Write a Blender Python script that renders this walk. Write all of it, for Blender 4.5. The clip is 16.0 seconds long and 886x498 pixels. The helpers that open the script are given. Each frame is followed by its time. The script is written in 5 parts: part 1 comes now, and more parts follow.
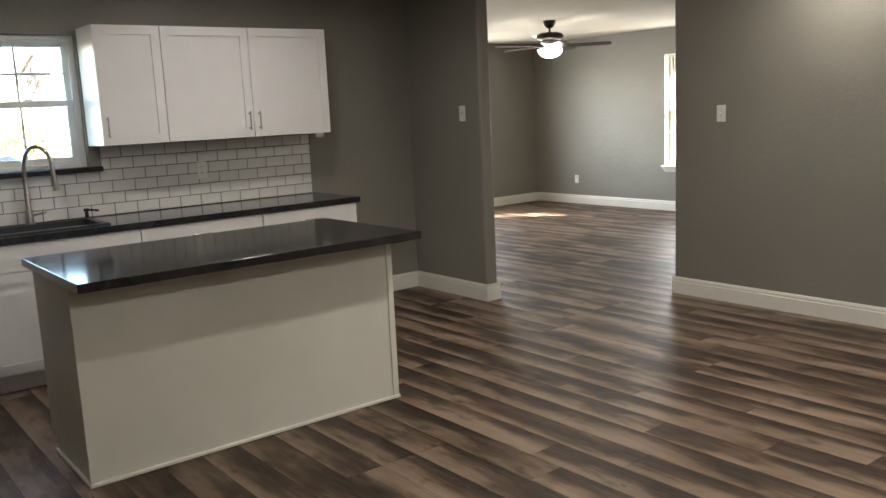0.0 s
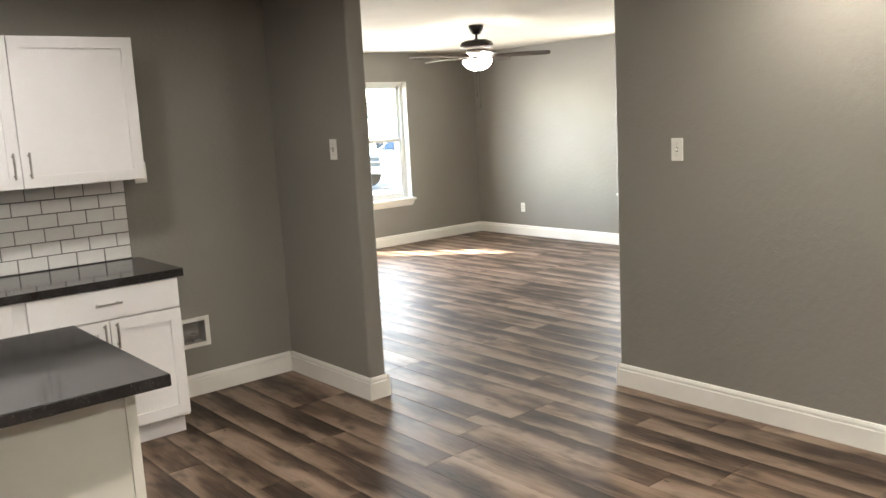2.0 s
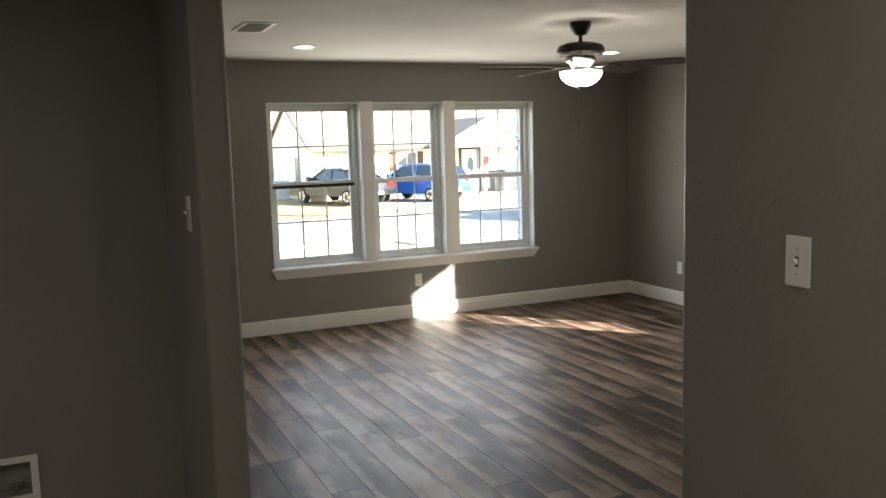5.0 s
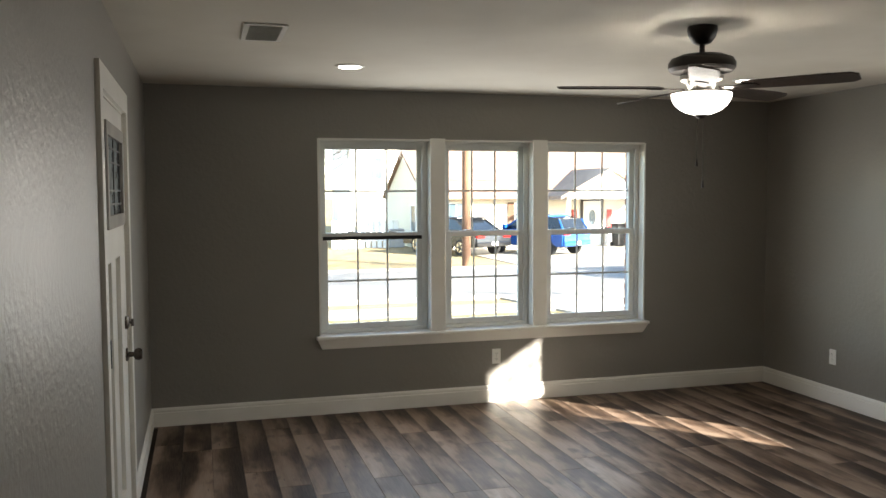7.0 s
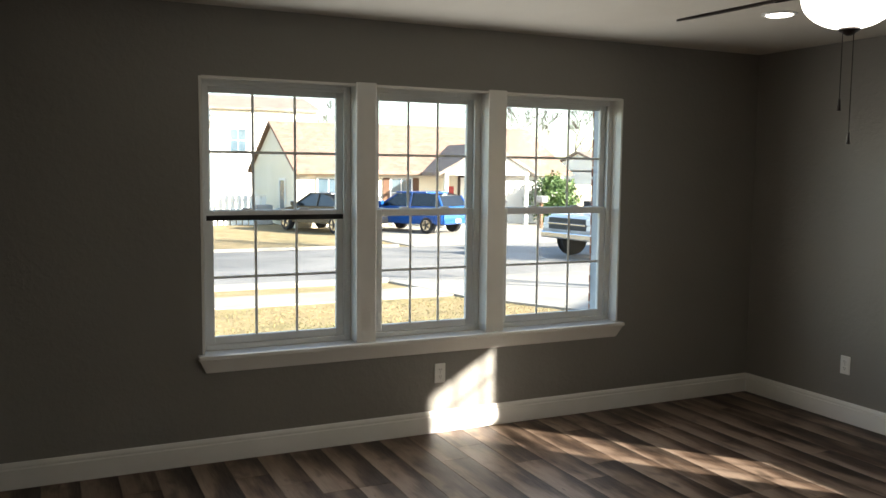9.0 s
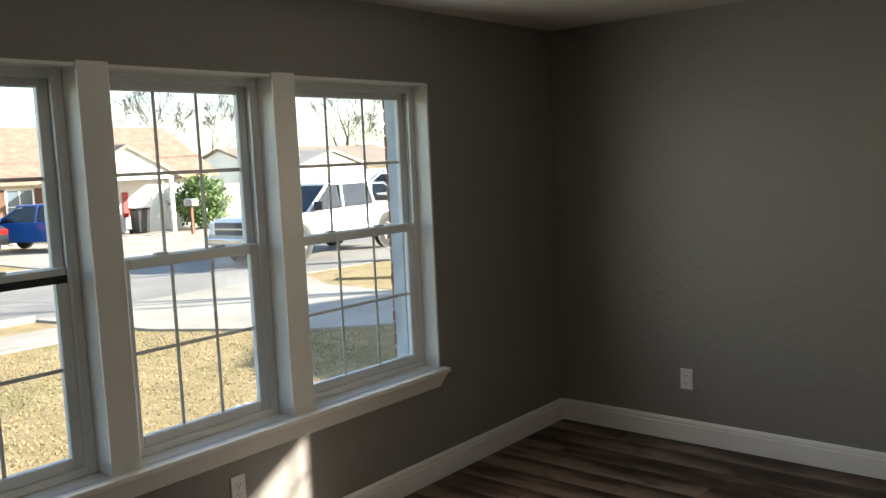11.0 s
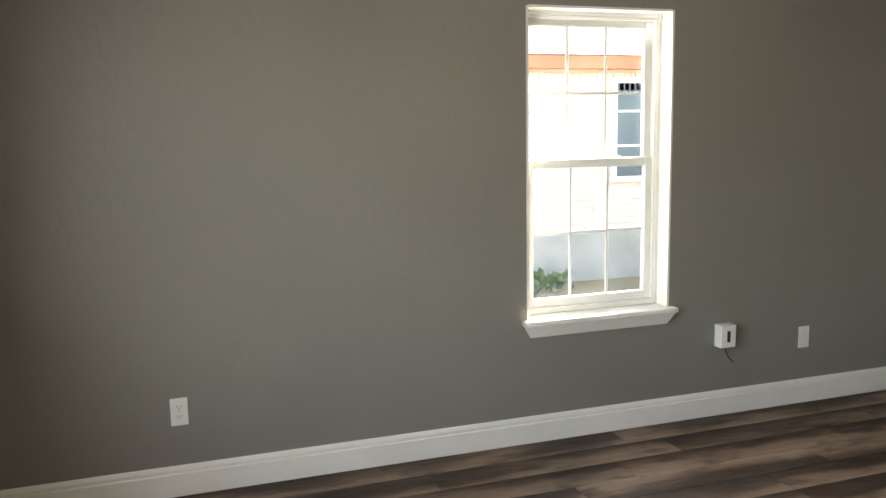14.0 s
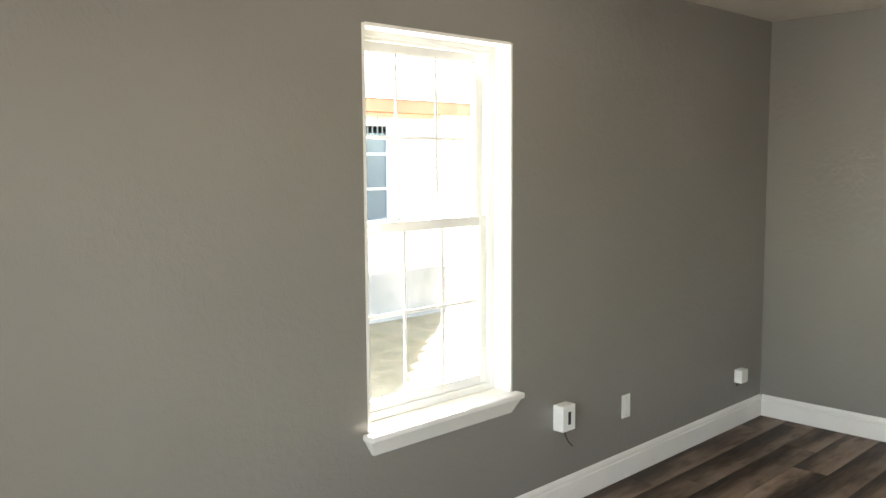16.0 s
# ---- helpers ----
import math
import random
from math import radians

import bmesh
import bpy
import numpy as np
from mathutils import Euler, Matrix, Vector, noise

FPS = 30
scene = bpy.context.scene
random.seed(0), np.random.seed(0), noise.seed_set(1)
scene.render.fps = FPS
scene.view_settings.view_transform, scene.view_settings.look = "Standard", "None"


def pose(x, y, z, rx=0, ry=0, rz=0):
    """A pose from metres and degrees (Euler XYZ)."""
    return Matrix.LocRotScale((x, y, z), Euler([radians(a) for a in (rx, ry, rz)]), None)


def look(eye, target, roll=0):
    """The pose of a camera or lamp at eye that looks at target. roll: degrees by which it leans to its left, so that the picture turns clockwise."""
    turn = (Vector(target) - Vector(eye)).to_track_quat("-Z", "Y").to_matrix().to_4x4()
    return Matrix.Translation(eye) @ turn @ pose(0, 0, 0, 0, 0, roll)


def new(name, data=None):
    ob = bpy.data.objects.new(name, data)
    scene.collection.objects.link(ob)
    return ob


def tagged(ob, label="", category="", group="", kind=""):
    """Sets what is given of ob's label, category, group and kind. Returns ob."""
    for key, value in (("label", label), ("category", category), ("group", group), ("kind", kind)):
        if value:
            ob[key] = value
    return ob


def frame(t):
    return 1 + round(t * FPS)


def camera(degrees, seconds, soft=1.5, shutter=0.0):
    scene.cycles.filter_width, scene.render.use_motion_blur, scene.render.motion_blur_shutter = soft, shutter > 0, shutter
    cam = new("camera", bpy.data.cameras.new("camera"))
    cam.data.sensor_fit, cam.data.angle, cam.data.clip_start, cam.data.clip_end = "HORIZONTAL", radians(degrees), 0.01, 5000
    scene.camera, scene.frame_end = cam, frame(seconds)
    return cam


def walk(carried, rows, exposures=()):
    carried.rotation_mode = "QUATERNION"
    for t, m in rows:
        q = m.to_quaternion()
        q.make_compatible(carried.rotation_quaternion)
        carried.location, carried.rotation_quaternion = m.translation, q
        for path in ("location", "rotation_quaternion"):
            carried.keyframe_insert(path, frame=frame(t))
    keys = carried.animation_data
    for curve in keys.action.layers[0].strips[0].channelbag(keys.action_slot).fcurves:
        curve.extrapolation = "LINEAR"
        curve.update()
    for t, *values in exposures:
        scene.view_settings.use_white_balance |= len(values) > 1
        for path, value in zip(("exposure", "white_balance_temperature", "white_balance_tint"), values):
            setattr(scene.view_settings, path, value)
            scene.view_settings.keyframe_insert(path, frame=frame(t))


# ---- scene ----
cam = camera(55.4, 16.0)
PATH = [
    (0, (-0.073, -0.357, 1.52), (1.137, 1.202, 1.192), -2.7),
    (0.5, (0.338, -0.173, 1.545), (1.577, 1.339, 1.121), -3.0),
    (1, (0.708, 0.045, 1.623), (1.955, 1.55, 1.199), -2.6),
    (1.5, (1.089, 0.347, 1.65), (2.367, 1.845, 1.302), -2.7),
    (2, (1.505, 0.603, 1.643), (2.762, 2.126, 1.328), -3.1),
    (2.5, (1.853, 0.847, 1.632), (3.099, 2.381, 1.326), -2.9),
    (3, (2.237, 1.098, 1.628), (3.478, 2.638, 1.327), -3.5),
    (3.5, (2.632, 1.306, 1.626), (3.781, 2.912, 1.307), -3.2),
    (4, (2.985, 1.49, 1.641), (4.041, 3.157, 1.32), -2.5),
    (4.5, (3.373, 1.681, 1.665), (4.34, 3.407, 1.378), -2.1),
    (5, (3.783, 1.828, 1.692), (4.604, 3.634, 1.441), -1.6),
    (7.3, (4.684, 3.27, 1.639), (5.233, 5.189, 1.513), -0.2),
    (7.5, (4.679, 3.440, 1.615), (5.276, 5.342, 1.462), -0.4),
    (8, (4.739, 3.882, 1.586), (5.39, 5.764, 1.392), -0.7),
    (8.2, (4.745, 4.042, 1.556), (5.418, 5.916, 1.369), -0.4),
    (10.3, (4.821, 5.951, 1.662), (6.129, 7.448, 1.446), -0.8),
    (10.5, (4.833, 6.112, 1.66), (6.211, 7.545, 1.442), -1.5),
    (11, (4.918, 6.456, 1.689), (6.436, 7.741, 1.478), -2.6),
    (11.5, (4.955, 6.875, 1.733), (6.695, 7.842, 1.541), -1.5),
    (12, (5.01, 7.252, 1.711), (6.908, 7.873, 1.593), -1.0),
    (12.5, (5.146, 7.495, 1.668), (7.107, 7.884, 1.618), -1.0),
    (13, (5.3, 7.909, 1.63), (7.3, 7.905, 1.605), -0.7),
    (13.5, (5.475, 8.293, 1.595), (7.441, 7.944, 1.49), -0.5),
    (14, (5.784, 8.536, 1.543), (7.654, 7.887, 1.26), -1.0),
    (14.5, (6.105, 8.677, 1.523), (7.824, 7.766, 1.057), 1.1),
    (15, (6.426, 8.781, 1.507), (8.016, 7.667, 1.028), 1.7),
    (15.5, (6.74, 8.763, 1.544), (8.254, 7.505, 1.187), 0.7),
    (16, (7.057, 8.749, 1.604), (8.486, 7.364, 1.401), -0.4),
]
EXPOSURES = [(0, 4.35), (0.5, 4.65), (1, 4.92), (2.5, 5.16), (3.5, 4.55), (4, 4.3), (5, 3.35), (7.3, 3.0), (8, 2.85), (10.3, 2.05), (11, 2.2), (12, 2.95), (13, 2.95), (14, 3.7), (14.5, 4.15), (16, 4.13)]
walk(cam, [(t, look(eye, target, roll)) for t, eye, target, roll in PATH], EXPOSURES)

# ---- world and sun ----
SUN_AZ = (-0.65, 0.76)
SUN_EL = math.radians(21.5)
world = bpy.data.worlds.new("world")
scene.world = world
world.use_nodes = True
sky = world.node_tree.nodes.new("ShaderNodeTexSky")
sky.sky_type, sky.sun_disc = "NISHITA", False
sky.sun_elevation, sky.sun_rotation = SUN_EL, math.atan2(0.65, -0.76)
sky.dust_density, sky.air_density = 0.7, 1.0
background = world.node_tree.nodes["Background"]
world.node_tree.links.new(sky.outputs[0], background.inputs[0])
background.inputs[1].default_value = 0.105
sun_data = bpy.data.lights.new("sun", "SUN")
sun_data.energy, sun_data.angle, sun_data.color = 5.0, math.radians(0.8), (1.0, 0.93, 0.82)
sun = new("sun", sun_data)
down = Vector((SUN_AZ[0] * math.cos(SUN_EL), SUN_AZ[1] * math.cos(SUN_EL), -math.sin(SUN_EL)))
sun.matrix_world = Matrix.Translation((20, -10, 12)) @ down.to_track_quat("-Z", "Y").to_matrix().to_4x4()

def window_light(name, at, width, height, direction, watts):
    """The sky's light through a window opening."""
    data = bpy.data.lights.new(name, "AREA")
    data.shape, data.size, data.size_y = "RECTANGLE", width, height
    data.spread = math.radians(165)
    data.energy, data.color = watts, (1.0, 0.985, 0.945)
    ob = new(name, data)
    ob.matrix_world = Matrix.Translation(at) @ Vector(direction).to_track_quat("-Z", "Y").to_matrix().to_4x4()


window_light("skylight_front", (6.86, 9.312, 1.35), 2.5, 1.4, (0, -1, 0), 4.6)
window_light("skylight_side", (9.425, 6.36, 1.35), 0.75, 1.4, (-1, 0, 0.15), 1.4)
CAN_GLOW, GLOBE_GLOW, BULB_GLOW = 1.3, 1.0, 7.5
LAMP_TINT = (1.0, 0.935, 0.83)
DIM_TINT, DIM_GLOW = (1.0, 0.955, 0.9), 10.3
KITCHEN_GLOW, HALL_GLOW = 26.0, 13.0


# ---- materials ----
def srgb(r, g, b):
    return tuple((c / 255 / 12.92) if c <= 10 else ((c / 255 + 0.055) / 1.055) ** 2.4 for c in (r, g, b)) + (1.0,)


class Mat:
    """A small builder for node materials."""

    def __init__(self, name, color=(0.8, 0.8, 0.8, 1), rough=0.5, metal=0.0, spec=0.5):
        self.m = bpy.data.materials.new(name)
        self.m.use_nodes = True
        self.t = self.m.node_tree
        self.b = self.t.nodes["Principled BSDF"]
        self.set("Base Color", color)
        self.set("Roughness", rough)
        self.set("Metallic", metal)
        self.set("Specular IOR Level", spec)

    def set(self, key, value):
        self.b.inputs[key].default_value = value

    def n(self, kind, **values):
        node = self.t.nodes.new("ShaderNode" + kind)
        for key, value in values.items():
            node.inputs[key.replace("_", " ")].default_value = value
        return node

    def link(self, a, b):
        self.t.links.new(a, b)

    def coords(self, scale=(1, 1, 1), offset=None, source="Object"):
        tc = self.t.nodes.new("ShaderNodeTexCoord")
        out = tc.outputs[source]
        if offset is not None:
            add = self.t.nodes.new("ShaderNodeVectorMath")
            add.operation = "ADD"
            self.link(out, add.inputs[0])
            self.link(offset, add.inputs[1])
            out = add.outputs[0]
        mp = self.t.nodes.new("ShaderNodeMapping")
        mp.inputs["Scale"].default_value = scale
        self.link(out, mp.inputs["Vector"])
        return mp.outputs[0]

    def noise(self, scale, detail=4.0, vec=None, rough=0.55):
        nd = self.n("TexNoise", Scale=scale, Detail=detail, Roughness=rough)
        self.link(vec if vec is not None else self.coords(), nd.inputs["Vector"])
        return nd.outputs["Fac"]

    def ramp(self, fac, stops):
        r = self.t.nodes.new("ShaderNodeValToRGB")
        e = r.color_ramp.elements
        e[0].position, e[0].color = stops[0]
        e[1].position, e[1].color = stops[-1]
        for p, c in stops[1:-1]:
            x = e.new(p)
            x.color = c
        self.link(fac, r.inputs[0])
        return r.outputs[0]

    def mix(self, fac, a, b, kind="MIX"):
        x = self.t.nodes.new("ShaderNodeMix")
        x.data_type, x.blend_type = "RGBA", kind
        for v, i in ((fac, 0), (a, 6), (b, 7)):
            if hasattr(v, "links"):
                self.link(v, x.inputs[i])
            else:
                x.inputs[i].default_value = v
        return x.outputs[2]

    def color(self, out):
        self.link(out, self.b.inputs["Base Color"])
        return self

    def bump(self, height, strength=0.2, distance=0.01):
        bp = self.n("Bump", Strength=strength, Distance=distance)
        self.link(height, bp.inputs["Height"])
        self.link(bp.outputs[0], self.b.inputs["Normal"])
        return self

    def roughness(self, fac, lo, hi):
        mr = self.n("MapRange")
        mr.inputs["To Min"].default_value, mr.inputs["To Max"].default_value = lo, hi
        self.link(fac, mr.inputs["Value"])
        self.link(mr.outputs[0], self.b.inputs["Roughness"])
        return self


def mottled(name, a, b, scale, rough=0.6, bump=0.0, fine=40.0, metal=0.0, distance=0.004, spec=0.5):
    """Two tones in soft patches, with a finer grain for relief."""
    m = Mat(name, a, rough, metal, spec)
    n1 = m.noise(scale)
    m.color(m.ramp(n1, [(0.35, a), (0.65, b)]))
    n2 = m.noise(fine, 3.0)
    m.roughness(n2, max(rough - 0.08, 0.02), min(rough + 0.1, 1))
    if bump:
        m.bump(n2, bump, distance)
    return m.m


def wall_paint():
    m = Mat("grey_wall_paint", srgb(136, 132, 124), 0.42, spec=0.5)
    big = m.noise(0.8, 2.0)
    m.color(m.ramp(big, [(0.3, srgb(133, 129, 122)), (0.7, srgb(140, 136, 129))]))
    v = m.coords()
    knock = m.noise(30.0, 4.0, v, 0.6)
    lumps = m.ramp(knock, [(0.42, (0, 0, 0, 1)), (0.62, (1, 1, 1, 1))])
    m.bump(lumps, 0.22, 0.004)
    return m.m


def plank_material(name, island):
    m = Mat(name, rough=0.34, spec=0.25)
    if island:
        rnd = m.t.nodes.new("ShaderNodeNewGeometry").outputs["Random Per Island"]
    else:
        rnd = m.t.nodes.new("ShaderNodeObjectInfo").outputs["Random"]
    mul = m.t.nodes.new("ShaderNodeVectorMath")
    mul.operation = "MULTIPLY"
    comb = m.t.nodes.new("ShaderNodeCombineXYZ")
    for i in range(3):
        m.link(rnd, comb.inputs[i])
    m.link(comb.outputs[0], mul.inputs[0])
    mul.inputs[1].default_value = (37.0, 91.0, 13.0)
    off = mul.outputs[0]
    tc = m.t.nodes.new("ShaderNodeTexCoord")
    sep = m.t.nodes.new("ShaderNodeSeparateXYZ")
    m.link(tc.outputs["Object"], sep.inputs[0])

    def calc(op, p, q=0.0, r=0.0):
        nd = m.t.nodes.new("ShaderNodeMath")
        nd.operation = op
        for i, v in enumerate((p, q, r)):
            if hasattr(v, "links"):
                m.link(v, nd.inputs[i])
            else:
                nd.inputs[i].default_value = v
        return nd.outputs[0]
    # u runs 0 to 1 across a plank; half of the planks are laid the other way round
    u = calc("FRACT", calc("MULTIPLY_ADD", sep.outputs[0], 1 / 0.181, 100.5 if not island else 100 - 9.415 / 0.181))
    flip = calc("GREATER_THAN", rnd, 0.93)
    u = calc("ABSOLUTE", calc("SUBTRACT", u, flip))
    clouds = m.noise(1.0, 3.5, m.coords((6.0, 1.5, 1), off), 0.5)
    streak = m.noise(1.0, 5.0, m.coords((22, 1.3, 1), off), 0.55)
    grain = m.noise(1.0, 4.0, m.coords((150, 7.0, 1), off), 0.65)
    shade = calc("ADD", calc("MULTIPLY_ADD", u, -0.5, 0.25), calc("MULTIPLY_ADD", clouds, 1.6, -0.3))
    shade = calc("MULTIPLY_ADD", streak, 0.4, calc("SUBTRACT", shade, 0.2))
    base = m.ramp(shade, [(0.16, srgb(30, 21, 16)), (0.33, srgb(62, 46, 37)), (0.48, srgb(106, 86, 72)), (0.6, srgb(146, 126, 110)), (0.84, srgb(174, 155, 139))])
    base = m.mix(0.2, base, m.ramp(grain, [(0.32, srgb(44, 33, 27)), (0.68, srgb(182, 164, 146))]))
    knots = m.noise(1.0, 2.0, m.coords((11, 5.0, 1), off), 0.5)
    base = m.mix(m.ramp(knots, [(0.55, (0, 0, 0, 1)), (0.74, (0.65, 0.65, 0.65, 1))]), base, srgb(44, 33, 28))
    cracks = m.noise(1.0, 2.0, m.coords((75, 5.5, 1), off), 0.4)
    base = m.mix(m.ramp(cracks, [(0.74, (0, 0, 0, 1)), (0.77, (0.85, 0.85, 0.85, 1))]), base, srgb(38, 28, 24))
    tone = m.ramp(rnd, [(0.0, (0.58, 0.55, 0.52, 1)), (1.0, (0.82, 0.785, 0.75, 1))])
    m.color(m.mix(1.0, base, tone, "MULTIPLY"))
    m.roughness(clouds, 0.6, 0.34)
    m.bump(calc("ADD", grain, streak), 0.16, 0.0015)
    return m.m


def glow(name, color, strength):
    m = Mat(name, (0.9, 0.9, 0.9, 1), 0.4)
    m.set("Emission Color", color + (1.0,))
    m.set("Emission Strength", strength)
    return m.m


def pane_material(name, tint=(0.96, 0.98, 0.98, 1)):
    m = Mat(name)
    tr = m.n("BsdfTransparent", Color=tint)
    gl = m.n("BsdfGlossy", Roughness=0.02)
    lw = m.n("LayerWeight", Blend=0.5)
    pw = m.t.nodes.new("ShaderNodeMath")
    pw.operation = "POWER"
    pw.inputs[1].default_value = 4.0
    m.link(lw.outputs["Facing"], pw.inputs[0])
    ad = m.t.nodes.new("ShaderNodeMath")
    ad.operation = "MULTIPLY_ADD"
    ad.inputs[1].default_value, ad.inputs[2].default_value = 0.6, 0.03
    m.link(pw.outputs[0], ad.inputs[0])
    mx = m.n("MixShader")
    m.link(ad.outputs[0], mx.inputs[0])
    m.link(tr.outputs[0], mx.inputs[1])
    m.link(gl.outputs[0], mx.inputs[2])
    m.link(mx.outputs[0], m.t.nodes["Material Output"].inputs[0])
    return m.m


def stone_counter():
    m = Mat("dark_speckled_quartz", srgb(38, 37, 38), 0.16, spec=0.5)
    sp = m.noise(260.0, 2.0)
    cl = m.noise(9.0, 3.0)
    base = m.ramp(cl, [(0.35, srgb(30, 29, 30)), (0.65, srgb(46, 45, 46))])
    m.color(m.mix(m.ramp(sp, [(0.66, (0, 0, 0, 1)), (0.72, (1, 1, 1, 1))]), base, srgb(104, 101, 98)))
    m.roughness(cl, 0.07, 0.15)
    return m.m


def grass_ground():
    m = Mat("dry_lawn", rough=0.95, spec=0.1)
    big = m.noise(0.5, 5.0, None, 0.65)
    mid = m.noise(3.2, 5.0, None, 0.65)
    fine = m.noise(38.0, 4.0, None, 0.7)
    base = m.ramp(big, [(0.32, srgb(152, 130, 94)), (0.5, srgb(166, 145, 108)), (0.6, srgb(104, 110, 64))])
    base = m.mix(0.55, base, m.ramp(mid, [(0.34, srgb(82, 80, 48)), (0.5, srgb(146, 127, 88)), (0.66, srgb(188, 165, 126))]))
    m.color(m.mix(0.45, base, m.ramp(fine, [(0.3, srgb(72, 62, 42)), (0.7, srgb(202, 179, 140))])))
    m.bump(fine, 0.5, 0.03)
    return m.m


def brick_mat(name, a, b, island):
    m = Mat(name, a, 0.85, spec=0.2)
    rnd = m.t.nodes.new("ShaderNodeNewGeometry").outputs["Random Per Island"] if island else m.t.nodes.new("ShaderNodeObjectInfo").outputs["Random"]
    n1 = m.noise(60.0, 4.0)
    col = m.ramp(rnd, [(0.0, a), (1.0, b)])
    m.color(m.mix(0.3, col, m.ramp(n1, [(0.3, a), (0.7, (0.75, 0.7, 0.62, 1))])))
    m.bump(n1, 0.5, 0.004)
    return m.m


def shingle_mat(name, a, b, c):
    m = Mat(name, a, 0.9, spec=0.15)
    v = m.coords((1, 1, 1))
    cells = m.n("TexBrick", Scale=1.0)
    cells.inputs["Color1"].default_value, cells.inputs["Color2"].default_value, cells.inputs["Mortar"].default_value = a, b, c
    cells.inputs["Brick Width"].default_value, cells.inputs["Row Height"].default_value, cells.inputs["Mortar Size"].default_value = 0.3, 0.16, 0.012
    m.link(v, cells.inputs["Vector"])
    n1 = m.noise(3.0, 4.0)
    m.color(m.mix(0.45, cells.outputs[0], m.ramp(n1, [(0.35, a), (0.65, b)])))
    m.bump(m.noise(25.0), 0.5, 0.02)
    return m.m


WALL = wall_paint()
WHITE = mottled("white_trim_paint", srgb(231, 228, 220), srgb(238, 235, 228), 3.0, 0.32, 0.05, 120.0)
CEILING = mottled("ceiling_paint", srgb(206, 199, 186), srgb(214, 208, 196), 1.5, 0.85, 0.25, 55.0, distance=0.003)
CABINET = mottled("white_cabinet_lacquer", srgb(236, 233, 232), srgb(241, 239, 238), 2.0, 0.3, 0.02, 90.0)
ISLAND_PAINT = mottled("ivory_island_panel", srgb(214, 213, 203), srgb(222, 220, 211), 2.0, 0.42, 0.04, 70.0)
PLANK = plank_material("vinyl_plank", False)
PLANK_REST = plank_material("vinyl_plank_joined", True)
SUBFLOOR = mottled("subfloor_joint", srgb(46, 38, 33), srgb(58, 48, 42), 3.0, 0.8)
COUNTER = stone_counter()
TILE = mottled("white_glazed_tile", srgb(226, 224, 221), srgb(236, 234, 231), 8.0, 0.12, 0.04, 14.0)
GROUT = mottled("dark_grout", srgb(92, 89, 88), srgb(112, 108, 106), 20.0, 0.9)
NICKEL = mottled("brushed_nickel", srgb(172, 168, 162), srgb(186, 182, 176), 60.0, 0.3, 0.05, 200.0, 1.0)
CHROME = mottled("satin_chrome", srgb(196, 194, 190), srgb(206, 204, 200), 40.0, 0.18, metal=1.0)
KNOB = mottled("dull_pewter", srgb(86, 80, 75), srgb(104, 98, 92), 30.0, 0.28, metal=1.0)
BRONZE = mottled("oil_rubbed_bronze", srgb(38, 32, 29), srgb(50, 42, 38), 12.0, 0.4, metal=0.4)
BLADE = mottled("dark_walnut_blade", srgb(52, 42, 36), srgb(70, 56, 47), 6.0, 0.4, 0.06, 60.0)
BLACK = mottled("matte_black", srgb(24, 24, 25), srgb(34, 34, 35), 10.0, 0.45)
SINK = mottled("black_composite_sink", srgb(28, 28, 30), srgb(38, 38, 40), 90.0, 0.4)
PLASTIC = mottled("white_switch_plastic", srgb(232, 230, 224), srgb(240, 238, 232), 5.0, 0.35)
SLOT = mottled("dark_slot", srgb(40, 38, 36), srgb(52, 50, 47), 20.0, 0.6)
VINYL = mottled("white_vinyl_sash", srgb(226, 226, 222), srgb(234, 234, 230), 4.0, 0.35)
GLASS = pane_material("window_glass")
LEADED = mottled("leaded_glass", srgb(150, 160, 164), srgb(196, 204, 206), 14.0, 0.15)
LENS = glow("lit_lens", LAMP_TINT, CAN_GLOW)
LENS_BRIGHT = glow("lit_bright_lens", LAMP_TINT, KITCHEN_GLOW)
LENS_HALL = glow("lit_hall_lens", LAMP_TINT, HALL_GLOW)
LENS_DIM = glow("lit_kitchen_lens", DIM_TINT, DIM_GLOW)
BULB = glow("lit_bulb", LAMP_TINT, BULB_GLOW)
GLOBE = glow("lit_frosted_globe", LAMP_TINT, GLOBE_GLOW)
LAWN = grass_ground()
CONCRETE = mottled("pale_concrete", srgb(146, 138, 126), srgb(166, 158, 146), 0.9, 0.9, 0.3, 30.0)
ASPHALT = mottled("worn_asphalt", srgb(116, 112, 106), srgb(140, 135, 128), 0.4, 0.9, 0.3, 30.0)
SIDING = mottled("cream_siding", srgb(222, 212, 188), srgb(232, 222, 200), 0.7, 0.7)
PALE_SIDING = mottled("white_siding", srgb(226, 224, 216), srgb(236, 234, 226), 0.7, 0.7)
ROOF = shingle_mat("tan_shingles", srgb(126, 102, 89), srgb(154, 128, 112), srgb(94, 76, 66))
ROOF_GREY = shingle_mat("grey_shingles", srgb(118, 106, 96), srgb(146, 134, 122), srgb(88, 80, 74))
ROOF_PALE = shingle_mat("pale_grey_shingles", srgb(164, 154, 143), srgb(184, 174, 163), srgb(132, 123, 114))
ROOF_DARK = shingle_mat("dark_grey_shingles", srgb(74, 72, 72), srgb(94, 91, 90), srgb(56, 54, 54))
CREAM_BRICK = brick_mat("cream_brick", srgb(226, 213, 190), srgb(243, 233, 214), False)
CREAM_BRICK_REST = brick_mat("cream_brick_joined", srgb(226, 213, 190), srgb(243, 233, 214), True)
PAINTED_BRICK = mottled("pale_painted_brick", srgb(176, 180, 184), srgb(200, 203, 206), 9.0, 0.8, 0.4, 40.0)
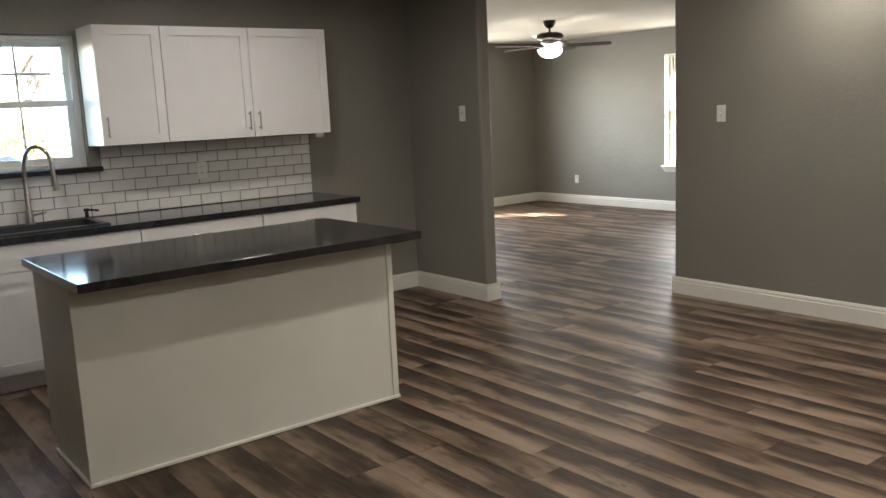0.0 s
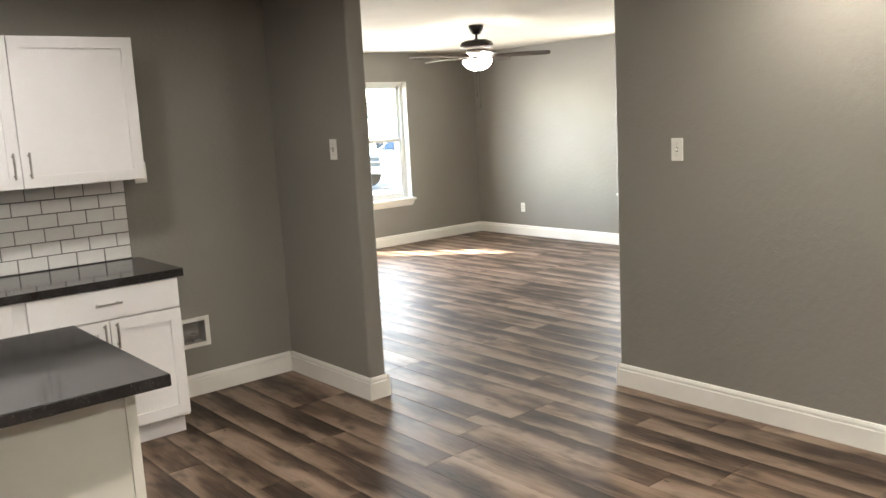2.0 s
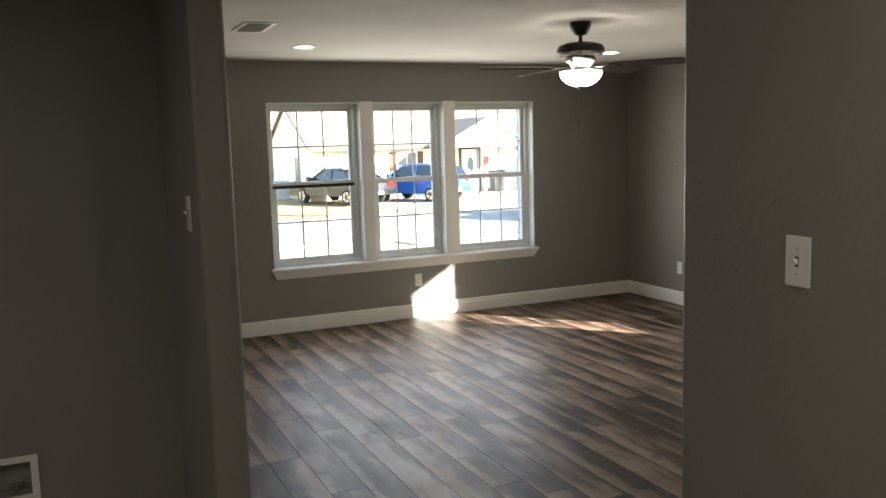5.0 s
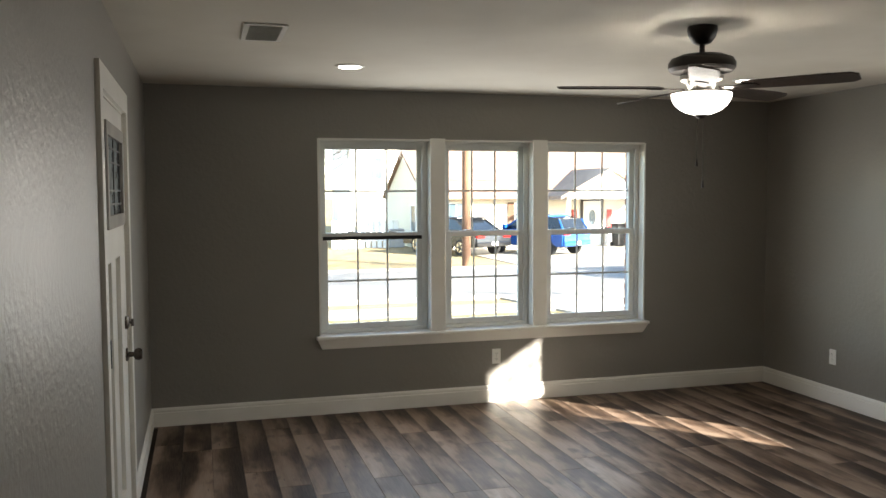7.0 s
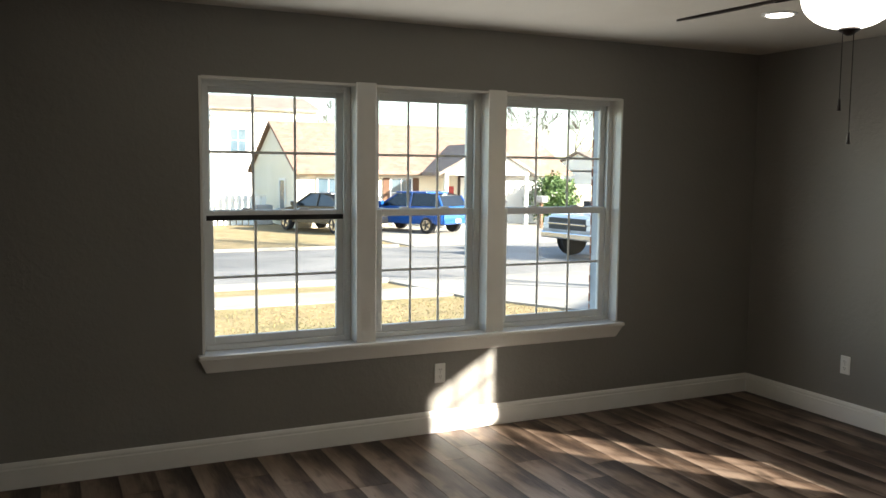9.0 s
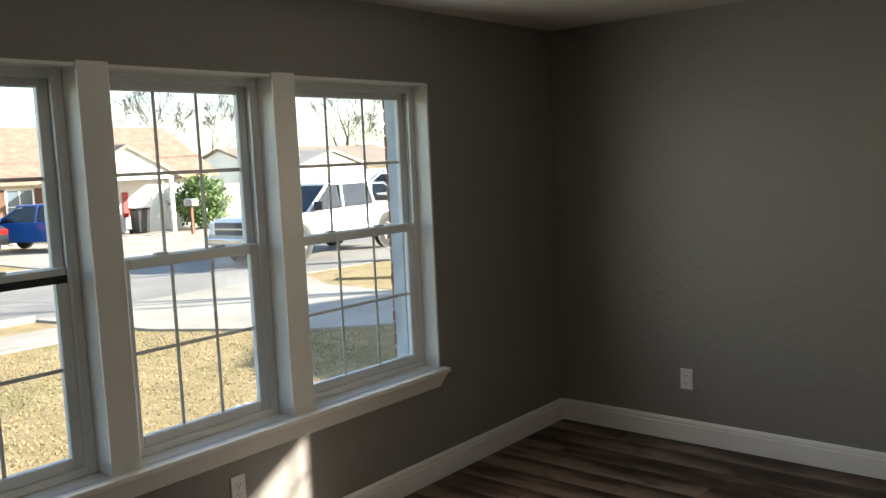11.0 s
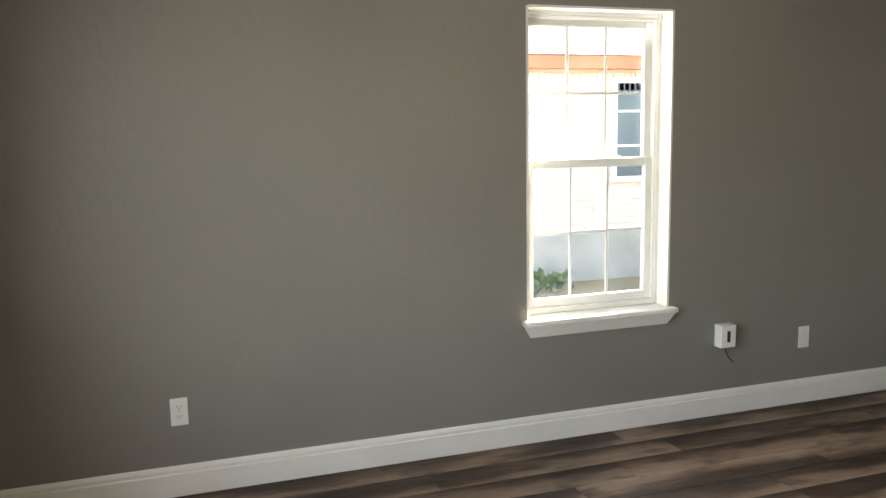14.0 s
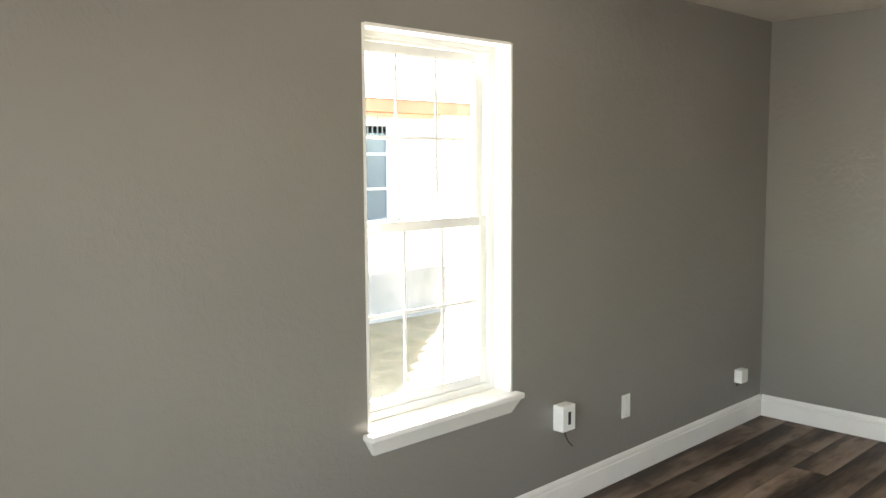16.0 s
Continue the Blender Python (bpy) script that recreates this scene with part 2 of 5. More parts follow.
RED_BRICK = mottled("red_brick", srgb(150, 92, 66), srgb(176, 116, 88), 9.0, 0.85, 0.4, 40.0)
MORTAR = mottled("mortar", srgb(198, 189, 174), srgb(212, 203, 189), 12.0, 0.95)
FASCIA = mottled("terracotta_fascia", srgb(190, 124, 88), srgb(204, 138, 102), 2.0, 0.6)
FOUNDATION = mottled("grey_foundation", srgb(150, 147, 142), srgb(176, 172, 166), 2.5, 0.9, 0.3, 30.0)
WOOD = mottled("weathered_wood", srgb(96, 68, 50), srgb(122, 92, 70), 1.2, 0.85, 0.4, 30.0)
FENCE_BOARD = mottled("sun_bleached_boards", srgb(160, 148, 132), srgb(182, 170, 154), 1.2, 0.85, 0.4, 30.0)
BARK = mottled("grey_bark", srgb(70, 60, 52), srgb(94, 82, 72), 4.0, 0.95, 0.5, 25.0)
LEAF = mottled("shrub_leaf", srgb(54, 80, 38), srgb(98, 122, 62), 1.6, 0.6)
STRAW = mottled("dry_grass_blade", srgb(168, 146, 106), srgb(108, 110, 64), 0.8, 0.9)
RUBBER = mottled("tyre_rubber", srgb(26, 26, 27), srgb(36, 36, 37), 8.0, 0.8)
AUTO_GLASS = mottled("tinted_car_glass", srgb(24, 28, 32), srgb(34, 38, 44), 2.0, 0.06)
RED_LENS = mottled("red_lamp_lens", srgb(150, 18, 16), srgb(176, 30, 26), 8.0, 0.2)
CLEAR_LENS = mottled("clear_lamp_lens", srgb(214, 214, 210), srgb(228, 228, 224), 8.0, 0.15)
DARK_PANE = mottled("dark_window_pane", srgb(70, 86, 96), srgb(96, 112, 122), 0.8, 0.1)
BIN_BLUE = mottled("blue_bin_plastic", srgb(28, 106, 170), srgb(38, 120, 184), 3.0, 0.45)
RED_PAINT = mottled("red_paint", srgb(160, 36, 32), srgb(182, 50, 44), 3.0, 0.5)


def car_paint(name, a, b):
    m = Mat(name, a, 0.25, 0.1, 0.5)
    m.color(m.ramp(m.noise(1.2, 2.0), [(0.3, a), (0.7, b)]))
    m.set("Coat Weight", 0.6)
    return m.m


# ---- builders ----
def box(bm, x0, x1, y0, y1, z0, z1, bevel=0.0, segs=1):
    m = Matrix.LocRotScale(((x0 + x1) / 2, (y0 + y1) / 2, (z0 + z1) / 2), None, (abs(x1 - x0), abs(y1 - y0), abs(z1 - z0)))
    made = bmesh.ops.create_cube(bm, size=1.0, matrix=m)
    if bevel:
        edges = list({e for v in made["verts"] for e in v.link_edges})
        bmesh.ops.bevel(bm, geom=edges, offset=bevel, segments=segs, affect="EDGES", profile=0.5)
    return made["verts"]


def tube(bm, r0, r1, length, m, n=16):
    bmesh.ops.create_cone(bm, cap_ends=True, segments=n, radius1=r0, radius2=r1, depth=length, matrix=m)


def upright(bm, x, y, z0, z1, r0, r1=None, n=20):
    tube(bm, r0, r0 if r1 is None else r1, z1 - z0, pose(x, y, (z0 + z1) / 2), n)


def stick(bm, a, b, r0, r1=None, n=8):
    a, b = Vector(a), Vector(b)
    m = Matrix.Translation((a + b) / 2) @ (b - a).to_track_quat("Z", "Y").to_matrix().to_4x4()
    tube(bm, r0, r0 if r1 is None else r1, (b - a).length, m, n)


def turned(bm, outline, n=32, centre=(0, 0, 0)):
    """A body turned from (radius, height) pairs about the z axis."""
    rings = []
    for r, z in outline:
        rings.append([bm.verts.new((centre[0] + r * math.cos(2 * math.pi * i / n), centre[1] + r * math.sin(2 * math.pi * i / n), centre[2] + z)) for i in range(n)])
    for a, b in zip(rings, rings[1:]):
        for i in range(n):
            bm.faces.new((a[i], a[(i + 1) % n], b[(i + 1) % n], b[i]))
    bm.faces.new(rings[0][::-1])
    bm.faces.new(rings[-1])


def extrude_profile(bm, points, axis, a, b):
    """A prism: (u, v) outline run along axis from a to b. axis x: (y, z); y: (x, z)."""
    def at(u, v, w):
        return (w, u, v) if axis == "x" else (u, w, v) if axis == "y" else (u, v, w)
    lo = [bm.verts.new(at(u, v, a)) for u, v in points]
    hi = [bm.verts.new(at(u, v, b)) for u, v in points]
    k = len(points)
    for i in range(k):
        bm.faces.new((lo[i], lo[(i + 1) % k], hi[(i + 1) % k], hi[i]))
    bm.faces.new(lo[::-1])
    bm.faces.new(hi)


def finish(bm, name, material, smooth=False):
    bmesh.ops.recalc_face_normals(bm, faces=bm.faces)
    me = bpy.data.meshes.new(name)
    bm.to_mesh(me)
    bm.free()
    if smooth:
        me.polygons.foreach_set("use_smooth", [True] * len(me.polygons))
        me.set_sharp_from_angle(angle=radians(35))
    me.materials.append(material)
    return me


def part(name, bm, material, parent=None, label="", smooth=False):
    ob = new(name, finish(bm, name, material, smooth))
    if parent is not None:
        ob.parent = parent
    return tagged(ob, label)


def thing(name, at, label, category, group="", turn=0):
    ob = new(name)
    ob.empty_display_size = 0.1
    ob.matrix_basis = pose(*at, 0, 0, turn)
    return tagged(ob, label, category, group)


def structure(name, bm, material, label, category, smooth=False):
    if name.startswith("wall_"):
        bmesh.ops.remove_doubles(bm, verts=bm.verts, dist=1e-4)
    return tagged(part(name, bm, material, None, "", smooth), label, category, "", "structure")


def boxes(*rows):
    bm = bmesh.new()
    for r in rows:
        box(bm, *r)
    return bm


# ---- plan ----
H = 2.44
XF, YF, XD, YS = 9.415, 9.32, 4.305, 3.675
XK, YK, YE, XR = 4.19, 5.505, 4.59, 5.35
XW, YB = -2.6, -3.2
# triple window, side window, kitchen window, front door
FW = (5.515, 8.228, 0.56, 2.075)
SW = (6.06, 6.85, 0.585, 2.095)
KW = (0.56, 1.545, 1.215, 2.1)
FD = (6.49, 7.555, 0.0, 2.08)


def bull(bm, x, y):
    """Round the upright edges of a wall that stand at (x, y)."""
    edges = [e for e in bm.edges if all(abs(v.co.x - x) < 1e-3 and abs(v.co.y - y) < 1e-3 for v in e.verts)]
    bmesh.ops.bevel(bm, geom=edges, offset=0.02, segments=4, affect="EDGES", profile=0.5)


bm = boxes((4.08, FW[0], YF, YF + 0.2, -0.1, H), (FW[1], XF + 0.2, YF, YF + 0.2, -0.1, H), (FW[0], FW[1], YF, YF + 0.2, -0.1, FW[2]), (FW[0], FW[1], YF, YF + 0.2, FW[3], H))
wall_front = structure("wall_front", bm, WALL, "grey painted textured wall holding the triple window", "wall")
bm = boxes((XF, XF + 0.2, YS - 0.14, SW[0], -0.1, H), (XF, XF + 0.2, SW[1], YF, -0.1, H), (XF, XF + 0.2, SW[0], SW[1], -0.1, SW[2]), (XF, XF + 0.2, SW[0], SW[1], SW[3], H))
wall_far = structure("wall_far", bm, WALL, "grey painted textured wall with a single window", "wall")
bm = boxes((XR, XF, YS - 0.14, YS, -0.1, H))
bull(bm, XR, YS)
structure("wall_south", bm, WALL, "grey painted living room end wall", "wall", True)
bm = boxes((XR, XR + 0.14, YB, YS - 0.14, -0.1, H))
structure("wall_right", bm, WALL, "grey painted wall beside the opening", "wall")
bm = boxes((XK, XD, YE, YK + 0.14, -0.1, H))
bull(bm, XK, YE)
bull(bm, XD, YE)
structure("wall_stub", bm, WALL, "short grey wall end with rounded corners", "wall", True)
bm = boxes((4.08, XD, YK + 0.14, FD[0], -0.1, H), (4.08, XD, FD[1], YF, -0.1, H), (4.08, XD, FD[0], FD[1], FD[3], H))
structure("wall_entry", bm, WALL, "grey wall around the front door", "wall")
BX = (3.452, 3.606, 0.325, 0.47)
bm = boxes((XW, KW[0], YK, YK + 0.14, -0.1, H), (KW[1], BX[0], YK, YK + 0.14, -0.1, H), (BX[1], XK, YK, YK + 0.14, -0.1, H), (KW[0], KW[1], YK, YK + 0.14, -0.1, KW[2]), (KW[0], KW[1], YK, YK + 0.14, KW[3], H),
           (BX[0], BX[1], YK, YK + 0.14, -0.1, BX[2]), (BX[0], BX[1], YK, YK + 0.14, BX[3], H))
wall_kitchen = structure("wall_kitchen", bm, WALL, "grey kitchen wall behind the cabinets", "wall")
structure("wall_west", boxes((XW - 0.14, XW, YB, YK + 0.14, -0.1, H)), WALL, "plain grey closing wall", "wall")
structure("wall_back", boxes((XW - 0.14, XR + 0.14, YB - 0.14, YB, -0.1, H)), WALL, "plain grey closing wall", "wall")
bm = boxes((XW - 0.14, 4.08, YB - 0.14, YK + 0.14, H, H + 0.15), (4.08, XF + 0.2, YB - 0.14, YF + 0.2, H, H + 0.15))
structure("ceiling", bm, CEILING, "off-white lightly textured flat ceiling", "ceiling")
bm = boxes((XW - 0.14, 4.08, YB - 0.14, YK + 0.14, -0.3, -0.014), (4.08, XF + 0.2, YB - 0.14, YF + 0.2, -0.3, -0.014))
floor = structure("floor", bm, SUBFLOOR, "grey-brown wood-look vinyl plank floor", "floor")
# roof with overhanging eaves, out of view
bm = boxes((3.0, XF + 0.95, YB - 0.6, YF + 0.3, H + 0.15, H + 0.3))
extrude_profile(bm, [(3.0, H + 0.3), (XF + 0.95, H + 0.3), (6.7, H + 1.7)], "y", YB - 0.6, YF + 0.3)
# unseen board hung from the eave to cut the sun at the side window
box(bm, XF + 0.9, XF + 0.95, YB - 0.6, YF + 0.3, H - 0.1, H + 0.15)
structure("roof", bm, ROOF_GREY, "unseen shingled house roof, deep eaves trimming the sun", "roof")


# ---- baseboards ----
def baseboard(a, b, normal):
    """A moulded skirting from a to b on the side that normal points to."""
    (x0, y0), (x1, y1) = a, b
    prof = [(0, 0.002), (0.015, 0.002), (0.015, 0.1), (0.009, 0.105), (0.009, 0.111), (0.012, 0.114), (0.0105, 0.122), (0.005, 0.133), (0, 0.136)]
    bm = bmesh.new()
    if abs(y1 - y0) < 1e-6:
        extrude_profile(bm, [(y0 + normal * u, v) for u, v in prof], "x", x0, x1)
    else:
        extrude_profile(bm, [(x0 + normal * u, v) for u, v in prof], "y", y0, y1)
    return structure("baseboard", bm, WHITE, "white moulded baseboard along the wall", "baseboard")


baseboard((XD, YF), (XF, YF), -1)
baseboard((XF, YS), (XF, YF - 0.015), -1)
baseboard((XR - 0.015, YS), (XF - 0.015, YS), 1)
baseboard((XR, YB), (XR, YS - 0.0005), -1)
baseboard((XD, YE - 0.015), (XD, FD[0] - 0.09), 1)
baseboard((XD, FD[1] + 0.09), (XD, YF - 0.015), 1)
baseboard((XK - 0.0005, YE), (XD + 0.0005, YE), -1)
baseboard((XK, YE - 0.015), (XK, YK), -1)
baseboard((3.24, YK), (XK - 0.015, YK), -1)


# ---- windows ----
def sash(parent, name, w, h, depth, cols, rows_, m, wide=0.042):
    """A glazed sash with muntins; u runs along the wall, v up, n into the room. m maps (u, n, v) boxes."""
    s = part(name, m([(0, wide, 0, depth, 0, h), (w - wide, w, 0, depth, 0, h), (wide, w - wide, 0, depth, 0, wide), (wide, w - wide, 0, depth, h - wide, h)], 0.004), VINYL, parent)
    iw, ih = w - 2 * wide, h - 2 * wide
    for i in range(1, cols):
        u = wide + iw * i / cols
        part("muntin", m([(u - 0.0075, u + 0.0075, depth * 0.4, depth * 0.6, wide, h - wide)], 0.002), VINYL, s)
    for j in range(1, rows_):
        v = wide + ih * j / rows_
        part("muntin", m([(wide, w - wide, depth * 0.41, depth * 0.59, v - 0.0075, v + 0.0075)], 0.002), VINYL, s)
    pane = part("pane", m([(wide - 0.004, w - wide + 0.004, depth * 0.46, depth * 0.54, wide - 0.004, h - wide + 0.004)], 0), GLASS, s)
    pane.visible_shadow = False
    return s


def screen_material():
    """A fine insect mesh that lets most of the light by."""
    m = Mat("insect_screen", srgb(120, 122, 124), 0.8)
    tr = m.n("BsdfTransparent")
    mx = m.n("MixShader")
    mx.inputs[0].default_value = 0.1
    m.link(tr.outputs[0], mx.inputs[1])
    m.link(m.b.outputs[0], mx.inputs[2])
    m.link(mx.outputs[0], m.t.nodes["Material Output"].inputs[0])
    return m.m


SCREEN = screen_material()


def hung_window(name, origin, along, inward, w, h, meet, label, cols=3, upper=2, lower=2):
    """A double-hung window: an outer frame, an upper sash set outward and a lower sash set inward."""
    ob = tagged(new(name), label, "window", "", "structure")
    ox, oy, oz = origin

    def mapper(du, dn, dv):
        def m(rows, bevel):
            bm = bmesh.new()
            for u0, u1, n0, n1, v0, v1 in rows:
                p = [(ox + along[0] * (u + du) + inward[0] * (n + dn), oy + along[1] * (u + du) + inward[1] * (n + dn)) for u, n in ((u0, n0), (u1, n1))]
                xs, ys = sorted((p[0][0], p[1][0])), sorted((p[0][1], p[1][1]))
                box(bm, xs[0], xs[1], ys[0], ys[1], oz + v0 + dv, oz + v1 + dv, bevel)
            return bm
        return m
    f = 0.03
    part("window_frame", mapper(0, 0, 0)([(0, f, 0, 0.085, 0, h), (w - f, w, 0, 0.085, 0, h), (f, w - f, 0, 0.085, 0, f), (f, w - f, 0, 0.085, h - f, h)], 0.004), VINYL, ob)
    part("stop_bead", mapper(0, 0, 0)([(f, f + 0.012, 0.07, 0.083, f, h - f), (w - f - 0.012, w - f, 0.07, 0.083, f, h - f), (f + 0.012, w - f - 0.012, 0.07, 0.083, h - f - 0.012, h - f)], 0), VINYL, ob)
    sash(ob, "upper_sash", w - 2 * f, h - meet - f + 0.02, 0.032, cols, upper, mapper(f, 0.004, meet - 0.02))
    low = sash(ob, "lower_sash", w - 2 * f - 0.02, meet - f + 0.02, 0.032, cols, lower, mapper(f + 0.01, 0.038, f))
    if name == "window_1":
        # thin black box along the meeting rail, on this window only
        part("weatherstrip", mapper(f, 0.037, meet - 0.04)([(0.012, w - 2 * f - 0.012, 0, 0.036, 0.006, 0.034)], 0.002), BLACK, ob, "thin black strip along the meeting rail")
    if name == "window_4":
        part("insect_screen", mapper(f, -0.004, f)([(0.0, w - 2 * f, 0, 0.002, 0, meet - f)], 0), SCREEN, ob, "fine grey insect screen outside the lower sash")
    for u in (0.3, 0.7):
        part("sash_lock", mapper((w - 0.06) * u, 0.04, meet + 0.002)([(0, 0.055, 0, 0.028, 0.02, 0.03)], 0.003), VINYL, low)
    return ob


yo = YF + 0.175
for i, (a, b) in enumerate(((FW[0], 6.378), (6.498, 7.226), (7.35, FW[1]))):
    hung_window("window_%d" % (i + 1), (a, yo, 0.598), (1, 0), (0, -1), b - a, FW[3] - 0.598, 1.345 - 0.598, "white vinyl double-hung window with grid muntins")
hung_window("window_4", (XF + 0.175, SW[0], 0.62), (0, 1), (-1, 0), SW[1] - SW[0], SW[3] - 0.62, 1.36 - 0.62, "white vinyl double-hung side window with grid muntins")
hung_window("window_5", (KW[0], YK + 0.125, 1.25), (1, 0), (0, -1), KW[1] - KW[0], KW[3] - 1.25, 0.42, "white double-hung kitchen window over the sink", 3, 2, 1)

for a, b in ((6.378, 6.498), (7.226, 7.35)):
    bm = bmesh.new()
    box(bm, a, b, YF - 0.012, YF + 0.195, 0.598, FW[3] + 0.012, 0.003)
    structure("window_post", bm, WHITE, "white boxed post between two windows", "trim")
# white returns lining the openings
for rows in (((FW[0] - 0.004, FW[0] + 0.008, YF - 0.003, YF + 0.09, 0.598, FW[3]),), ((FW[1] - 0.008, FW[1] + 0.004, YF - 0.003, YF + 0.09, 0.598, FW[3]),),
             ((FW[0] + 0.008, FW[1] - 0.008, YF - 0.003, YF + 0.09, FW[3] - 0.008, FW[3] + 0.004),), ((XF - 0.003, XF + 0.09, SW[0] - 0.004, SW[0] + 0.008, 0.62, SW[3]),),
             ((XF - 0.003, XF + 0.09, SW[1] - 0.008, SW[1] + 0.004, 0.62, SW[3]),), ((XF - 0.003, XF + 0.09, SW[0] + 0.008, SW[1] - 0.008, SW[3] - 0.008, SW[3] + 0.004),)):
    structure("window_return", boxes(*rows), WHITE, "white painted window return", "trim")


def stool(name, a, b, run, face, out, z, label):
    """A sill board with a raked moulding under it."""
    bm = bmesh.new()
    s = 1 if out > 0 else -1
    if run == "x":
        box(bm, a - 0.03, b + 0.03, min(face, face + s * 0.055), max(face, face + s * 0.055), z - 0.026, z, 0.006, 2)
        box(bm, a, b, min(face - s * 0.195, face), max(face - s * 0.195, face), z - 0.026, z - 0.0005)
    else:
        box(bm, min(face, face + s * 0.055), max(face, face + s * 0.055), a - 0.03, b + 0.03, z - 0.026, z, 0.006, 2)
        box(bm, min(face - s * 0.195, face), max(face - s * 0.195, face), a, b, z - 0.026, z - 0.0005)
    st = structure(name, bm, WHITE, label, "trim")
    bm = bmesh.new()
    top, low = z - 0.026, z - (0.1 if run == "x" else 0.088)
    pts = []
    for t_, (u, v) in zip((0, 0, 1, 1), ((0.042, top), (0.014, low), (0.0, low), (0.0, top))):
        pts.append((u, v))
    for e0, e1, ends in ((a - 0.022, b + 0.022, None),):
        ring = []
        for end, sign in ((e0, 1), (e1, -1)):
            row = []
            for u, v in pts:
                w = end + sign * 0.035 * (top - v) / (top - low)
                row.append(bm.verts.new((w, face + s * u, v) if run == "x" else (face + s * u, w, v)))
            ring.append(row)
        for i in range(4):
            bm.faces.new((ring[0][i], ring[0][(i + 1) % 4], ring[1][(i + 1) % 4], ring[1][i]))
        bm.faces.new(ring[0][::-1])
        bm.faces.new(ring[1])
    part("apron", bm, WHITE, st)
    return st


stool("window_sill_front", FW[0], FW[1], "x", YF, -1, 0.598, "white window stool with raked apron moulding")
stool("window_sill_side", SW[0], SW[1], "y", XF, -1, 0.62, "white window stool with raked apron moulding")
bm = bmesh.new()
box(bm, KW[0] - 0.05, 1.62, YK - 0.06, YK + 0.05, 1.215, 1.25, 0.006, 2)
structure("window_sill_kitchen", bm, COUNTER, "dark stone ledge under the kitchen window", "window sill")


# ---- kitchen ----
def shaker(parent, name, x0, x1, z0, z1, y, panel=True):
    """A cabinet front in the plane y, facing -y: rails and stiles round a sunk panel."""
    t, r = 0.02, 0.058
    if not panel:
        bm = bmesh.new()
        box(bm, x0, x1, y, y + t, z0, z1, 0.002)
        return part(name, bm, CABINET, parent)
    bm = bmesh.new()
    for q in ((x0, x0 + r, z0, z1), (x1 - r, x1, z0, z1), (x0 + r, x1 - r, z0, z0 + r), (x0 + r, x1 - r, z1 - r, z1)):
        box(bm, q[0], q[1], y, y + t, q[2], q[3])
    d = part(name, bm, CABINET, parent)
    bm = bmesh.new()
    box(bm, x0 + r, x1 - r, y + 0.011, y + t, z0 + r, z1 - r)
    part("panel", bm, CABINET, d)
    return d


def bar_pull(parent, x, y, z, length, upright_=True):
    bm = bmesh.new()
    h = length / 2
    if upright_:
        stick(bm, (x, y - 0.03, z - h), (x, y - 0.03, z + h), 0.0055, n=10)
        for s in (-0.38, 0.38):
            stick(bm, (x, y, z + s * length), (x, y - 0.03, z + s * length), 0.0045)
    else:
        stick(bm, (x - h, y - 0.03, z), (x + h, y - 0.03, z), 0.0055, n=10)
        for s in (-0.38, 0.38):
            stick(bm, (x + s * length, y, z), (x + s * length, y - 0.03, z), 0.0045)
    part("handle", bm, NICKEL, parent, "brushed nickel bar pull", True)


YU = 5.19


def upper_cabinet(x0, x1, doors, pulls):
    ob = thing("wall_cabinet", (x0, YK, 1.385), "white shaker wall cabinet above the tiled splashback", "cabinet", "wall cabinets")
    w = x1 - x0
    bm = bmesh.new()
    box(bm, 0.0005, w - 0.0005, YU - YK, -0.002, 0, 0.75, 0.001)
    part("body", bm, CABINET, ob)
    k = w / doors
    for i in range(doors):
        d = shaker(ob, "door", i * k + 0.0025, (i + 1) * k - 0.0025, 0.002, 0.748, YU - YK - 0.0205)
        bar_pull(d, pulls[i], YU - YK - 0.0205, 0.115, 0.13)


upper_cabinet(1.555, 1.98, 1, [0.035])
upper_cabinet(1.98, 3.21, 2, [0.578, 0.652])

YC = 4.905


def base_cabinet(x0, x1, kind):
    ob = thing("base_cabinet", (x0, YK, 0), "white shaker base cabinet under the dark worktop", "cabinet", "base cabinets")
    w = x1 - x0
    f = YC - YK
    bm = bmesh.new()
    box(bm, 0.0005, w - 0.0005, f, -0.002, 0.11, 0.872, 0.001)
    part("body", bm, CABINET, ob)
    bm = bmesh.new()
    box(bm, 0.004, w - 0.004, f + 0.07, f + 0.09, 0.001, 0.11)
    part("toe_kick", bm, CABINET, ob)
    if kind != "door":
        d = shaker(ob, "drawer_front", 0.003, w - 0.003, 0.715, 0.868, f - 0.0205, False)
        if kind == "drawer":
            bar_pull(d, w / 2, f - 0.0205, 0.795, 0.13, False)
    for i in range(2):
        d = shaker(ob, "door", w * i / 2 + 0.003, w * (i + 1) / 2 - 0.003, 0.125, 0.708, f - 0.0205)
        bar_pull(d, w / 2 + (-0.03, 0.03)[i], f - 0.0205, 0.63, 0.13)


base_cabinet(2.465, 3.213, "drawer")
base_cabinet(1.635, 2.405, "drawer")
base_cabinet(0.72, 1.635, "sink")
base_cabinet(-0.05, 0.72, "drawer")
base_cabinet(-0.9, -0.05, "drawer")
bm = bmesh.new()
box(bm, 2.4055, 2.4645, YC - 0.004, YC + 0.02, 0.0, 0.872)
tagged(part("filler_strip", bm, CABINET), "white filler strip between two base cabinets", "cabinet trim")

